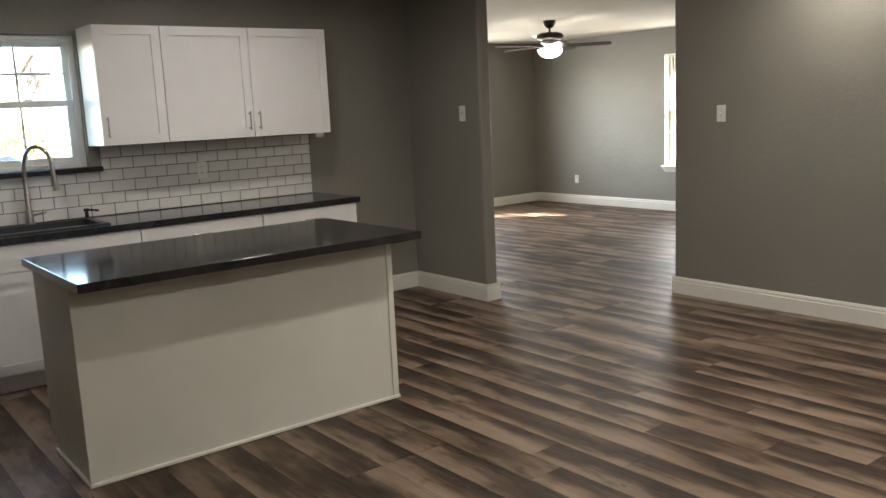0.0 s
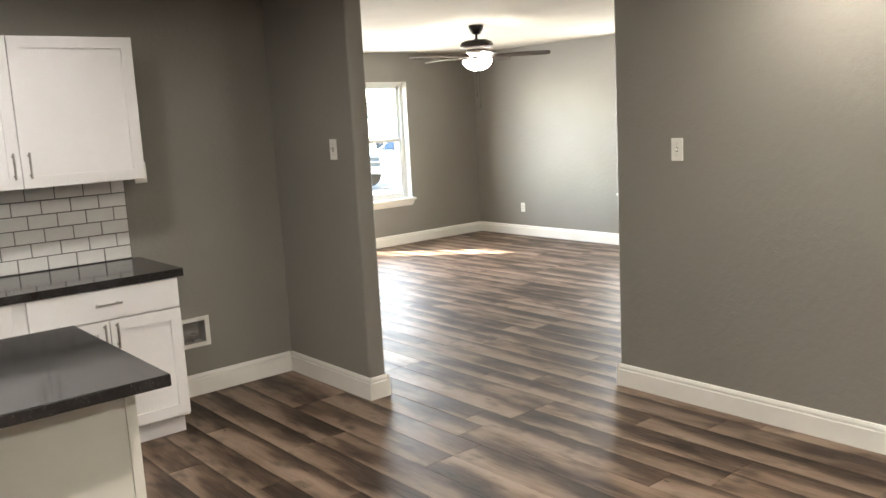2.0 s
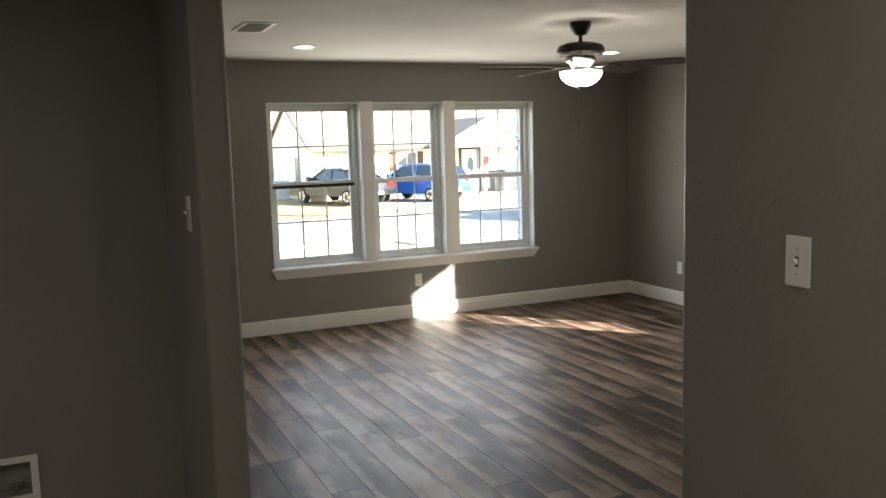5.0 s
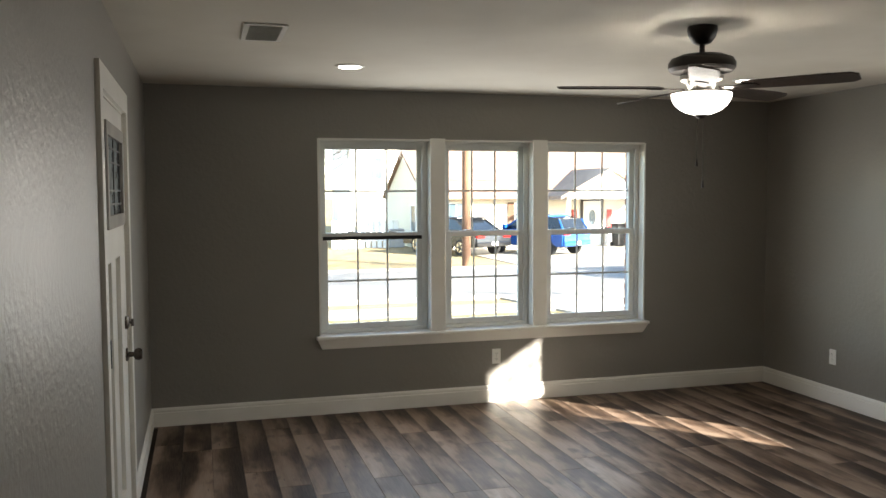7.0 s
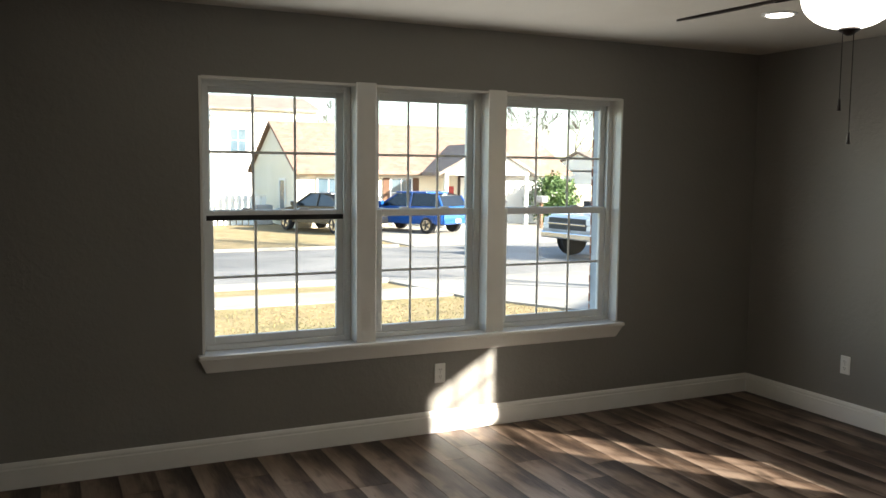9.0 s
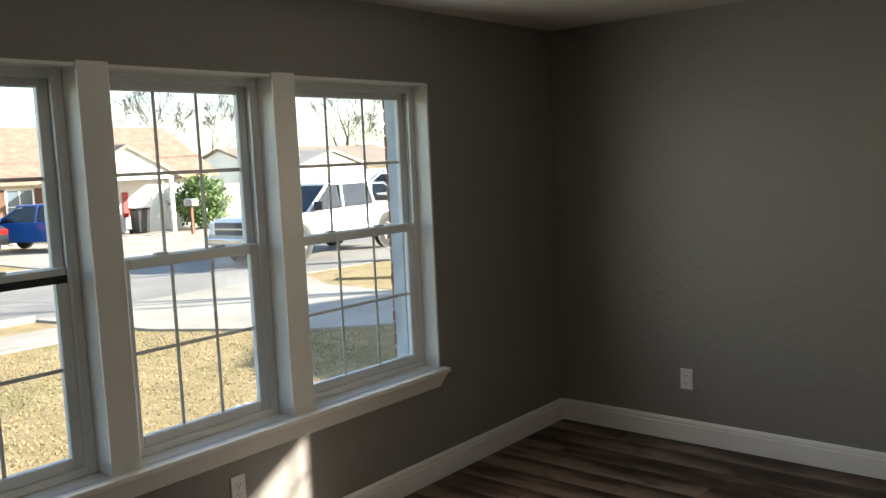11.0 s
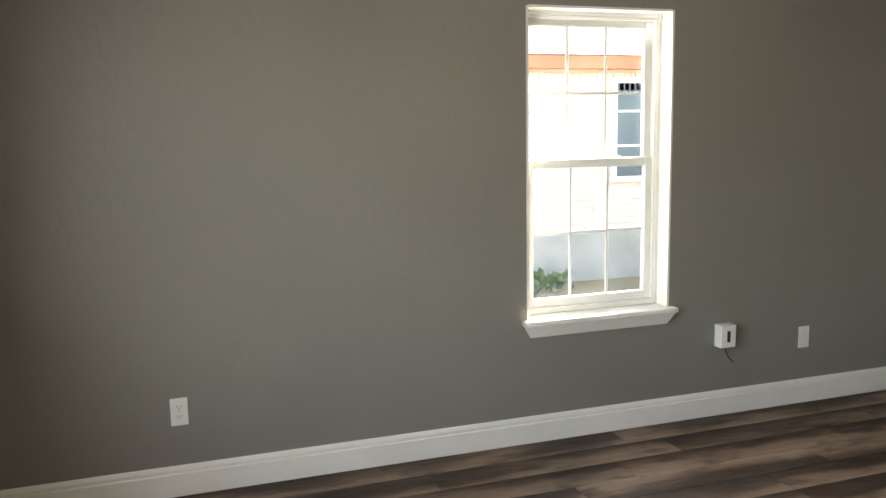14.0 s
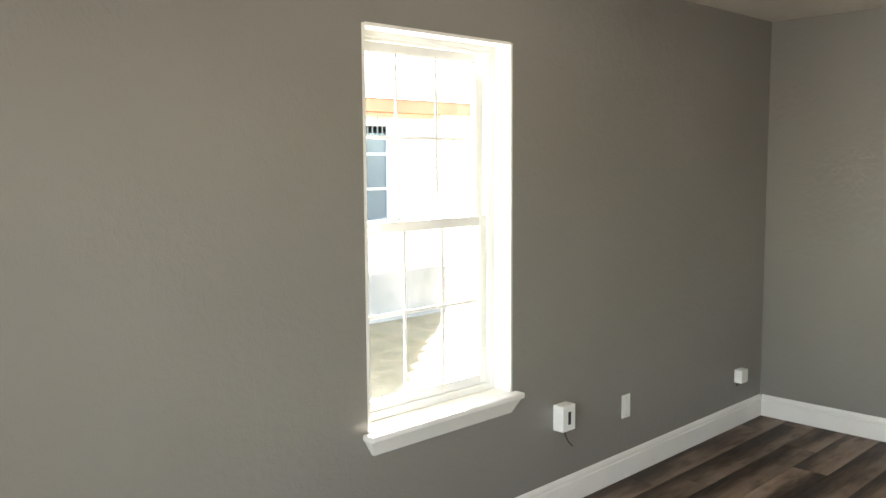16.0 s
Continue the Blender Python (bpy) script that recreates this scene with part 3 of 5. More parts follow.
# worktop with a cut-out for the sink
bm = boxes((-0.92, 0.76, 4.875, YK - 0.001, 0.874, 0.915), (1.46, 3.243, 4.875, YK - 0.001, 0.874, 0.915), (0.76, 1.46, 4.875, 4.99, 0.874, 0.915), (0.76, 1.46, 5.36, YK - 0.001, 0.874, 0.915))
tagged(part("worktop", bm, COUNTER), "dark speckled stone worktop on the base cabinets", "worktop")
ob = thing("kitchen_sink", (1.11, 5.175, 0.915), "black composite drop-in sink in the worktop", "sink")
bm = boxes((-0.375, 0.375, -0.21, -0.17, 0, 0.009), (-0.375, 0.375, 0.17, 0.21, 0, 0.009), (-0.375, -0.335, -0.17, 0.17, 0, 0.009), (0.335, 0.375, -0.17, 0.17, 0, 0.009))
part("rim", bm, SINK, ob)
bm = boxes((-0.345, 0.345, -0.18, 0.18, -0.2, -0.19), (-0.345, -0.337, -0.18, 0.18, -0.19, 0), (0.337, 0.345, -0.18, 0.18, -0.19, 0), (-0.337, 0.337, -0.18, -0.172, -0.19, 0), (-0.337, 0.337, 0.172, 0.18, -0.19, 0))
part("basin", bm, SINK, ob)
bm = bmesh.new()
upright(bm, 0, 0, -0.19, -0.184, 0.045)
part("drain", bm, CHROME, ob, "chrome drain")
# gooseneck tap
ob = thing("kitchen_tap", (1.13, 5.43, 0.915), "brushed nickel gooseneck tap with pull-down spray head", "tap")
bm = bmesh.new()
turned(bm, [(0.03, 0), (0.03, 0.008), (0.024, 0.014), (0.022, 0.09), (0.016, 0.1), (0.014, 0.36)], 20)
part("body", bm, NICKEL, ob, "", True)
bm = bmesh.new()
arc = [Vector((0.07 - 0.07 * math.cos(a), -0.055 + 0.055 * math.cos(a), 0.36 + 0.13 * math.sin(a))) for a in np.linspace(0, math.pi, 13)]
for a, b in zip(arc, arc[1:]):
    stick(bm, a, b, 0.0125, n=12)
part("spout", bm, NICKEL, ob, "", True)
bm = bmesh.new()
stick(bm, arc[-1], arc[-1] + Vector((0.012, -0.008, -0.15)), 0.014, 0.019, 14)
part("spray_head", bm, NICKEL, ob, "", True)
bm = bmesh.new()
stick(bm, (0.02, -0.005, 0.06), (0.095, -0.03, 0.075), 0.008, 0.006, 10)
part("lever", bm, NICKEL, ob, "", True)
# soap dispenser beside the sink
ob = thing("soap_dispenser", (1.47, 5.41, 0.915), "dark metal soap dispenser beside the sink", "soap dispenser")
bm = bmesh.new()
turned(bm, [(0.022, 0), (0.022, 0.01), (0.012, 0.014), (0.011, 0.05), (0.017, 0.052), (0.017, 0.07)], 16)
part("pump", bm, BRONZE, ob, "", True)
bm = bmesh.new()
stick(bm, (0, 0, 0.062), (0.06, -0.06, 0.055), 0.007)
part("nozzle", bm, BRONZE, ob)

# kitchen island
ob = thing("kitchen_island", (1.58, 3.5, 0), "ivory panelled island with an overhanging dark stone top", "kitchen island")
bm = boxes((-0.79, 0.795, -0.243, 0.38, 0.1, 0.879), (-0.79, 0.795, -0.243, 0.31, 0.001, 0.1))
part("body", bm, ISLAND_PAINT, ob)
bm = bmesh.new()
box(bm, -0.815, 0.84, -0.475, 0.465, 0.88, 0.918, 0.004, 2)
part("countertop", bm, COUNTER, ob, "dark speckled stone countertop")
for x0, x1, y0, y1 in ((-0.797, -0.765, -0.25, -0.2435), (0.768, 0.802, -0.25, -0.2435), (-0.797, -0.7905, -0.2434, -0.215), (0.7955, 0.802, -0.2434, -0.215)):
    bm = bmesh.new()
    box(bm, x0, x1, y0, y1, 0.02, 0.878)
    part("corner_trim", bm, ISLAND_PAINT, ob)
for x0, x1, y0, y1 in ((-0.803, 0.808, -0.256, -0.2435), (-0.803, -0.7905, -0.2434, 0.31), (0.7955, 0.808, -0.2434, 0.31)):
    bm = bmesh.new()
    box(bm, x0, x1, y0, y1, 0.001, 0.019, 0.003)
    part("shoe_moulding", bm, WHITE, ob)


# ---- wall plates ----
def plate(name, at, turn, kind, label, category):
    """A wall plate: its back on the wall, facing local -y."""
    ob = thing(name, at, label, category, "", turn)
    bm = bmesh.new()
    box(bm, -0.036, 0.036, -0.007, -0.0005, -0.06, 0.06, 0.003, 2)
    part("cover", bm, PLASTIC, ob)
    if kind == "outlet":
        for dz in (-0.021, 0.021):
            bm = bmesh.new()
            box(bm, -0.016, 0.016, -0.0095, -0.0072, dz - 0.014, dz + 0.014, 0.001)
            s = part("socket", bm, PLASTIC, ob)
            for dx, hh in ((-0.007, 0.0045), (0.007, 0.0035)):
                bm = bmesh.new()
                box(bm, dx - 0.0013, dx + 0.0013, -0.0102, -0.0097, dz - hh + 0.003, dz + hh + 0.003)
                part("slot", bm, SLOT, s)
            bm = bmesh.new()
            tube(bm, 0.0024, 0.0024, 0.0006, pose(0, -0.0099, dz - 0.008, 90), 8)
            part("slot", bm, SLOT, s)
        z = (0,)
    elif kind == "switch":
        bm = bmesh.new()
        box(bm, -0.005, 0.005, -0.0085, -0.0072, -0.012, 0.012)
        part("toggle_slot", bm, SLOT, ob)
        bm = bmesh.new()
        extrude_profile(bm, [(-0.0087, -0.007), (-0.0087, 0.007), (-0.021, 0.009), (-0.022, 0.004)], "x", -0.004, 0.004)
        part("toggle", bm, PLASTIC, ob)
        z = (-0.03, 0.03)
    else:
        bm = bmesh.new()
        box(bm, -0.016, 0.016, -0.009, -0.0072, -0.033, 0.033, 0.001)
        part("insert", bm, PLASTIC, ob)
        z = (-0.045, 0.045)
    for q in z:
        bm = bmesh.new()
        tube(bm, 0.003, 0.003, 0.001, pose(0, -0.0076, q, 90), 10)
        part("screw", bm, NICKEL, ob)
    return ob


plate("light_switch", (XK, 4.803, 1.475), -90, "switch", "white toggle switch plate on the short wall", "light switch")
plate("light_switch", (XR, 3.262, 1.392), -90, "switch", "white toggle switch plate beside the opening", "light switch")
plate("wall_outlet", (6.917, YF, 0.368), 0, "outlet", "white double wall outlet under the triple window", "outlet")
plate("wall_outlet", (XF, 8.474, 0.373), -90, "outlet", "white double wall outlet near the corner", "outlet")
plate("blank_plate", (XF, 5.185, 0.373), -90, "blank", "white cover plate beside the cable box", "wall plate")
plate("wall_outlet", (2.31, YK - 0.0105, 1.165), 0, "outlet", "white double outlet set in the tiled splashback", "outlet")
plate("wall_outlet", (3.303, YK, 1.402), 0, "outlet", "white double wall outlet beside the wall cabinet", "outlet")

# recessed water outlet box
ob = thing("water_outlet_box", (3.529, YK, 0.3975), "white recessed water supply box in the wall", "wall box")
bm = boxes((-0.1, 0.1, -0.008, -0.0005, 0.068, 0.093), (-0.1, 0.1, -0.008, -0.0005, -0.093, -0.068), (-0.1, -0.072, -0.008, -0.0005, -0.068, 0.068), (0.072, 0.1, -0.008, -0.0005, -0.068, 0.068))
part("flange", bm, PLASTIC, ob)
bm = boxes((-0.076, 0.076, 0.1, 0.105, -0.072, 0.072), (-0.076, -0.0725, 0, 0.1, -0.072, 0.072), (0.0725, 0.076, 0, 0.1, -0.072, 0.072), (-0.0725, 0.0725, 0, 0.1, -0.072, -0.0685), (-0.0725, 0.0725, 0, 0.1, 0.0685, 0.072))
part("recess", bm, FOUNDATION, ob, "grey plastic recess")
bm = bmesh.new()
stick(bm, (0.01, 0.045, -0.068), (0.01, 0.045, -0.015), 0.009)
stick(bm, (-0.015, 0.03, -0.02), (0.035, 0.03, -0.02), 0.006)
part("valve", bm, NICKEL, ob, "small metal shut-off valve")

# surface boxes low on the side wall
ob = thing("cable_box", (XF, 5.725, 0.44), "white surface cable box with a loose wire", "wall box", "", -90)
bm = bmesh.new()
box(bm, -0.046, 0.046, -0.06, -0.0005, -0.06, 0.06, 0.004, 2)
part("case", bm, PLASTIC, ob)
bm = bmesh.new()
box(bm, -0.01, 0.01, -0.062, -0.0605, -0.03, 0.03, 0.0005)
part("jack", bm, SLOT, ob)
bm = bmesh.new()
pts = [Vector((0.0, -0.03, -0.058)), Vector((0.005, -0.035, -0.09)), Vector((0.02, -0.04, -0.12)), Vector((0.045, -0.045, -0.145))]
for a, b in zip(pts, pts[1:]):
    stick(bm, a, b, 0.003)
part("wire", bm, SLOT, ob, "short dangling grey wire")
ob = thing("telephone_jack", (XF, 3.99, 0.315), "small white surface telephone jack near the corner", "wall box", "", -90)
bm = bmesh.new()
box(bm, -0.04, 0.04, -0.05, -0.0005, -0.04, 0.04, 0.004, 2)
part("case", bm, PLASTIC, ob)
bm = bmesh.new()
stick(bm, (-0.02, -0.02, -0.04), (-0.03, -0.015, -0.06), 0.004)
part("wire", bm, SLOT, ob)

# ---- front door ----
ob = tagged(new("door_1"), "closed white craftsman front door with a small leaded window", "door", "", "structure")
bm = boxes((XD - 0.07, XD - 0.024, 6.515, 7.53, 0.012, 2.055))
slab = part("slab", bm, WHITE, ob)
DA, DB = XD - 0.0238, XD - 0.004
bm = boxes((DA, DB, 6.515, 6.63, 0.012, 2.055), (DA, DB, 7.26, 7.53, 0.012, 2.055), (DA, DB, 6.85, 7.03, 0.25, 1.375), (DA, DB, 6.63, 7.26, 1.375, 2.055), (DA, DB, 6.63, 7.26, 0.012, 0.25))
part("stiles_and_rails", bm, WHITE, ob)
LA, LB = XD - 0.0038, XD + 0.014
bm = boxes((LA, LB, 6.63, 7.39, 1.52, 1.575), (LA, LB, 6.63, 7.39, 1.905, 1.96), (LA, LB, 6.63, 6.69, 1.575, 1.905), (LA, LB, 7.33, 7.39, 1.575, 1.905))
lite = part("lite_frame", bm, FOUNDATION, ob, "grey moulded window frame")
bm = boxes((LA, XD - 0.001, 6.69, 7.33, 1.575, 1.905))
part("leaded_pane", bm, LEADED, lite, "frosted leaded glass")
for y in (6.74, 6.8, 7.01, 7.22, 7.28):
    part("came", boxes((XD - 0.0008, XD + 0.003, y - 0.004, y + 0.004, 1.575, 1.905)), BLACK, lite)
for z in (1.62, 1.68, 1.8, 1.86):
    part("came", boxes((XD - 0.0008, XD + 0.0028, 6.69, 7.33, z - 0.004, z + 0.004)), BLACK, lite)
for z in (0.3, 1.04, 1.86):
    part("hinge", boxes((XD - 0.012, XD + 0.021, 6.503, 6.528, z - 0.055, z + 0.055)), BLACK, ob, "dark metal hinge")
for z, knob in ((1.03, False), (0.87, True)):
    bm = bmesh.new()
    m = pose(XD - 0.004, 7.445, z, 0, 90, 0)
    bm2 = [(0.033, 0), (0.033, 0.008), (0.014, 0.014), (0.012, 0.034), (0.027, 0.042), (0.031, 0.06), (0.025, 0.075), (0.008, 0.08)] if knob else [(0.033, 0), (0.033, 0.012), (0.022, 0.018), (0.006, 0.02), (0.006, 0.026)]
    turned(bm, bm2, 24)
    if not knob:
        box(bm, -0.018, 0.018, -0.006, 0.006, 0.0265, 0.04, 0.002)
    bmesh.ops.transform(bm, matrix=m, verts=bm.verts)
    part("door_knob" if knob else "deadbolt", bm, KNOB, ob, "dull pewter door knob" if knob else "dull pewter deadbolt", True)
bm = boxes((XD - 0.0005, XD + 0.018, FD[0] - 0.085, FD[0] + 0.012, 0.0, FD[3] + 0.085), (XD - 0.0005, XD + 0.018, FD[1] - 0.012, FD[1] + 0.085, 0.0, FD[3] + 0.085), (XD - 0.0005, XD + 0.018, FD[0] + 0.012, FD[1] - 0.012, FD[3] - 0.012, FD[3] + 0.085))
structure("door_casing", bm, WHITE, "white moulded casing round the front door", "trim")
bm = boxes((4.08, XD - 0.0005, FD[0] + 0.0005, FD[0] + 0.02, 0, FD[3]), (4.08, XD - 0.0005, FD[1] - 0.02, FD[1] - 0.0005, 0, FD[3]), (4.08, XD - 0.0005, FD[0] + 0.02, FD[1] - 0.02, FD[3] - 0.02, FD[3] - 0.0005))
structure("door_jamb", bm, WHITE, "white door jamb", "trim")


# ---- ceiling fittings ----
def can_light(x, y, lens=None):
    ob = thing("recessed_light", (x, y, H), "round white recessed ceiling light, switched on", "ceiling light", "recessed ceiling lights")
    bm = bmesh.new()
    turned(bm, [(0.068, -0.004), (0.078, -0.009), (0.09, -0.006), (0.092, -0.0005), (0.068, -0.0005)], 32)
    part("trim_ring", bm, PLASTIC, ob, "", True)
    bm = bmesh.new()
    turned(bm, [(0.066, -0.0102), (0.0665, -0.0045)], 32)
    part("lens", bm, lens or LENS, ob, "glowing round lens")


for x, y in ((5.563, 8.178), (8.319, 8.118), (4.85, 4.75), (8.319, 5.0), (0.62, 4.2), (2.4, 4.2), (2.8, 1.97), (4.93, 2.35), (1.0, -0.4), (2.8, -0.4), (4.6, -0.4), (1.0, -2.3), (2.8, -2.3)):
    can_light(x, y, LENS if y > 4.5 else LENS_DIM if y > 3 else LENS_BRIGHT if x < 3 and y > -1 else LENS_HALL)

ob = thing("ceiling_vent", (4.98, 7.215, H), "white louvred air vent in the ceiling", "air vent")
bm = boxes((-0.1, 0.1, -0.205, -0.18, -0.008, -0.0005), (-0.1, 0.1, 0.18, 0.205, -0.008, -0.0005), (-0.1, -0.075, -0.18, 0.18, -0.008, -0.0005), (0.075, 0.1, -0.18, 0.18, -0.008, -0.0005))
part("frame", bm, PLASTIC, ob)
part("backing", boxes((-0.075, 0.075, -0.18, 0.18, -0.0015, -0.0005)), SLOT, ob)
for i in range(11):
    bm = bmesh.new()
    m = pose(0, -0.165 + i * 0.033, -0.007, 35)
    bmesh.ops.create_cube(bm, size=1, matrix=m @ Matrix.Diagonal((0.15, 0.018, 0.0015, 1)))
    part("slat", bm, PLASTIC, ob)

# ceiling fan
FX, FY = 6.958, 6.557
ob = thing("ceiling_fan", (FX, FY, H), "dark bronze five-blade ceiling fan with a lit frosted bowl", "ceiling fan")
bm = bmesh.new()
turned(bm, [(0.068, -0.0005), (0.07, -0.02), (0.062, -0.05), (0.04, -0.078), (0.022, -0.085)], 32)
part("canopy", bm, BRONZE, ob, "", True)
bm = bmesh.new()
upright(bm, 0, 0, -0.14, -0.08, 0.0125)
upright(bm, 0, 0, -0.14, -0.122, 0.022, 0.018)
part("downrod", bm, BRONZE, ob, "", True)
bm = bmesh.new()
turned(bm, [(0.03, -0.128), (0.1, -0.134), (0.142, -0.15), (0.155, -0.17), (0.155, -0.195), (0.14, -0.212), (0.09, -0.222)], 40)
part("motor_housing", bm, BRONZE, ob, "", True)
bm = bmesh.new()
turned(bm, [(0.09, -0.222), (0.1, -0.232), (0.1, -0.25), (0.075, -0.262), (0.055, -0.3), (0.1, -0.308), (0.1, -0.314)], 32)
part("light_fitter", bm, NICKEL, ob, "", True)
bm = bmesh.new()
turned(bm, [(0.139, -0.314)] + [(0.139 * math.cos(a), -0.316 - 0.098 * math.sin(a)) for a in np.linspace(0.05, 1.45, 12)], 40)
bmesh.ops.delete(bm, geom=[f for f in bm.faces if len(f.verts) > 4 and f.calc_center_median().z > -0.32], context="FACES_ONLY")
part("glass_bowl", bm, GLOBE, ob, "glowing frosted glass bowl", True)
for k in range(3):
    bm = bmesh.new()
    bmesh.ops.create_uvsphere(bm, u_segments=14, v_segments=8, radius=0.026, matrix=pose(0.095 * math.cos(k * 2.094 + 0.4), 0.095 * math.sin(k * 2.094 + 0.4), -0.33) @ Matrix.Diagonal((1, 1, 0.85, 1)))
    part("bulb", bm, BULB, ob, "glowing bulb above the bowl", True)
bm = bmesh.new()
turned(bm, [(0.03, -0.41), (0.032, -0.416), (0.02, -0.424), (0.008, -0.432)], 20)
part("finial", bm, BRONZE, ob, "", True)
for i in range(5):
    a = 166 - 72 * i
    m = pose(0, 0, 0, 0, 0, a)
    bm = bmesh.new()
    w = [(0.19, 0.045), (0.24, 0.055), (0.56, 0.066), (0.65, 0.06), (0.68, 0.035)]
    outline = [(x, y) for x, y in w] + [(x, -y) for x, y in w[::-1]]
    extrude_profile(bm, outline, "z", -0.0035, 0.0035)
    bmesh.ops.transform(bm, matrix=m @ pose(0, 0, -0.285, -11), verts=bm.verts)
    b = part("blade", bm, BLADE, ob)
    bm = bmesh.new()
    outline = [(0.085, 0.02), (0.15, 0.014), (0.2, 0.035), (0.25, 0.03), (0.265, 0.0), (0.25, -0.03), (0.2, -0.035), (0.15, -0.014), (0.085, -0.02)]
    extrude_profile(bm, outline, "z", -0.0085, -0.004)
    bmesh.ops.transform(bm, matrix=m @ pose(0, 0, -0.285, -11), verts=bm.verts)
    part("blade_iron", bm, BRONZE, b)
for dx, dy, low in ((0.006, -0.012, -0.72), (-0.012, 0.012, -0.62)):
    bm = bmesh.new()
    stick(bm, (dx, dy, -0.41), (dx, dy, low), 0.0014, n=6)
    stick(bm, (dx, dy, low - 0.035), (dx, dy, low), 0.006, 0.003, 8)
    part("pull_chain", bm, BRONZE, ob)


# ---- outdoors ----
def gz(y):
    """Height of the ground: level by the house, falling gently to the street."""
    t = min(max((y - 12) / 18, 0), 1)
    return -0.45 - 0.3 * t


bm = bmesh.new()
ys = [-400, -60, -20, 0, 9.5, 12] + [12 + 1.5 * i for i in range(1, 13)] + [45, 80, 200, 500]
xs = [-500, -100, -40, -10, 0, 5, 10, 15, 20, 30, 50, 100, 500]
grid = [[bm.verts.new((x, y, gz(y))) for x in xs] for y in ys]
for i in range(len(ys) - 1):
    for j in range(len(xs) - 1):
        bm.faces.new((grid[i][j], grid[i][j + 1], grid[i + 1][j + 1], grid[i + 1][j]))
structure("ground", bm, LAWN, "dry winter lawn, straw and green", "lawn")


def strip(name, outline, lift, material, label, category):
    """A flat slab on the ground from an outline, following its fall."""
    bm = bmesh.new()
    n = len(outline)
    top = [bm.verts.new((x, y, gz(y) + lift)) for x, y in outline]
    low = [bm.verts.new((x, y, gz(y) - 0.1)) for x, y in outline]
    bm.faces.new(top)
    for i in range(n):
        bm.faces.new((top[i], low[i], low[(i + 1) % n], top[(i + 1) % n]))
    return structure(name, bm, material, label, category)


def band(name, x0, x1, y0, y1, lift, material, label, category):
    for a in (0,):
        cuts = [y0] + [v for v in [12 + 1.5 * i for i in range(13)] if y0 < v < y1] + [y1]
        bm = bmesh.new()
        rows = [[bm.verts.new((x, y, gz(y) + lift)) for x in (x0, x1)] for y in cuts]
        for p, q in zip(rows, rows[1:]):
            bm.faces.new((p[0], p[1], q[1], q[0]))
        for k in (0, 1):
            for p, q in zip(rows, rows[1:]):
                a_, b_ = p[k], q[k]
                c_, d_ = bm.verts.new(b_.co - Vector((0, 0, lift + 0.1))), bm.verts.new(a_.co - Vector((0, 0, lift + 0.1)))
                bm.faces.new((a_, b_, c_, d_))
        for r in (rows[0], rows[-1]):
            bm.faces.new((r[0], r[1], bm.verts.new(r[1].co - Vector((0, 0, lift + 0.1))), bm.verts.new(r[0].co - Vector((0, 0, lift + 0.1)))))
        return structure(name, bm, material, label, category)


band("pavement", -80, 12.0, 17.7, 18.9, 0.03, CONCRETE, "pale concrete pavement beside the lawn", "pavement")
band("road", -80, 120, 20.1, 28.4, 0.02, ASPHALT, "pale worn street with tree shadows", "road")
band("kerb", -80, 10.8, 19.95, 20.1, 0.1, CONCRETE, "concrete kerb along the street", "kerb")
band("kerb", -80, 14.5, 28.4, 28.55, 0.1, CONCRETE, "concrete kerb along the street", "kerb")
band("driveway_across", 15.0, 46.0, 28.4, 39.0, 0.03, CONCRETE, "pale concrete driveway across the street", "driveway")
strip("driveway", [(10.8, 20.1), (11.2, 17.2), (12.2, 15.0), (13.4, 13.6), (14.2, 9.0), (17.4, 9.0), (16.6, 14.8), (15.2, 16.4), (15.4, 18.2), (16.4, 20.1)], 0.035, CONCRETE, "concrete driveway flaring to the street", "driveway")
strip("verge", [(16.0, 18.6), (17.2, 16.4), (30, 12), (60, 6), (60, 17), (18, 19.5)], 0.05, LAWN, "strip of dry grass by the driveway", "lawn")

# loose straw and leaves on the near lawn
rng = np.random.default_rng(7)
count = 45000
px, py = rng.uniform(5.0, 15.5, count), 9.7 + 7.8 * rng.random(count) ** 0.9
ang, lean = rng.uniform(0, 6.283, count), rng.uniform(-0.03, 0.03, (count, 2))
hgt, wid = rng.uniform(0.008, 0.03, count), rng.uniform(0.003, 0.011, count)
pz = np.array([gz(v) for v in py])
verts = np.zeros((count, 3, 3))
verts[:, 0] = np.stack([px - wid * np.cos(ang), py - wid * np.sin(ang), pz], 1)
verts[:, 1] = np.stack([px + wid * np.cos(ang), py + wid * np.sin(ang), pz], 1)
verts[:, 2] = np.stack([px + lean[:, 0], py + lean[:, 1], pz + hgt], 1)
me = bpy.data.meshes.new("lawn_straw")
me.from_pydata(verts.reshape(-1, 3).tolist(), [], np.arange(count * 3).reshape(-1, 3).tolist())
me.materials.append(STRAW)
tagged(new("lawn_straw", me), "short dry straw and leaf litter on the lawn", "grass", "", "stuff")


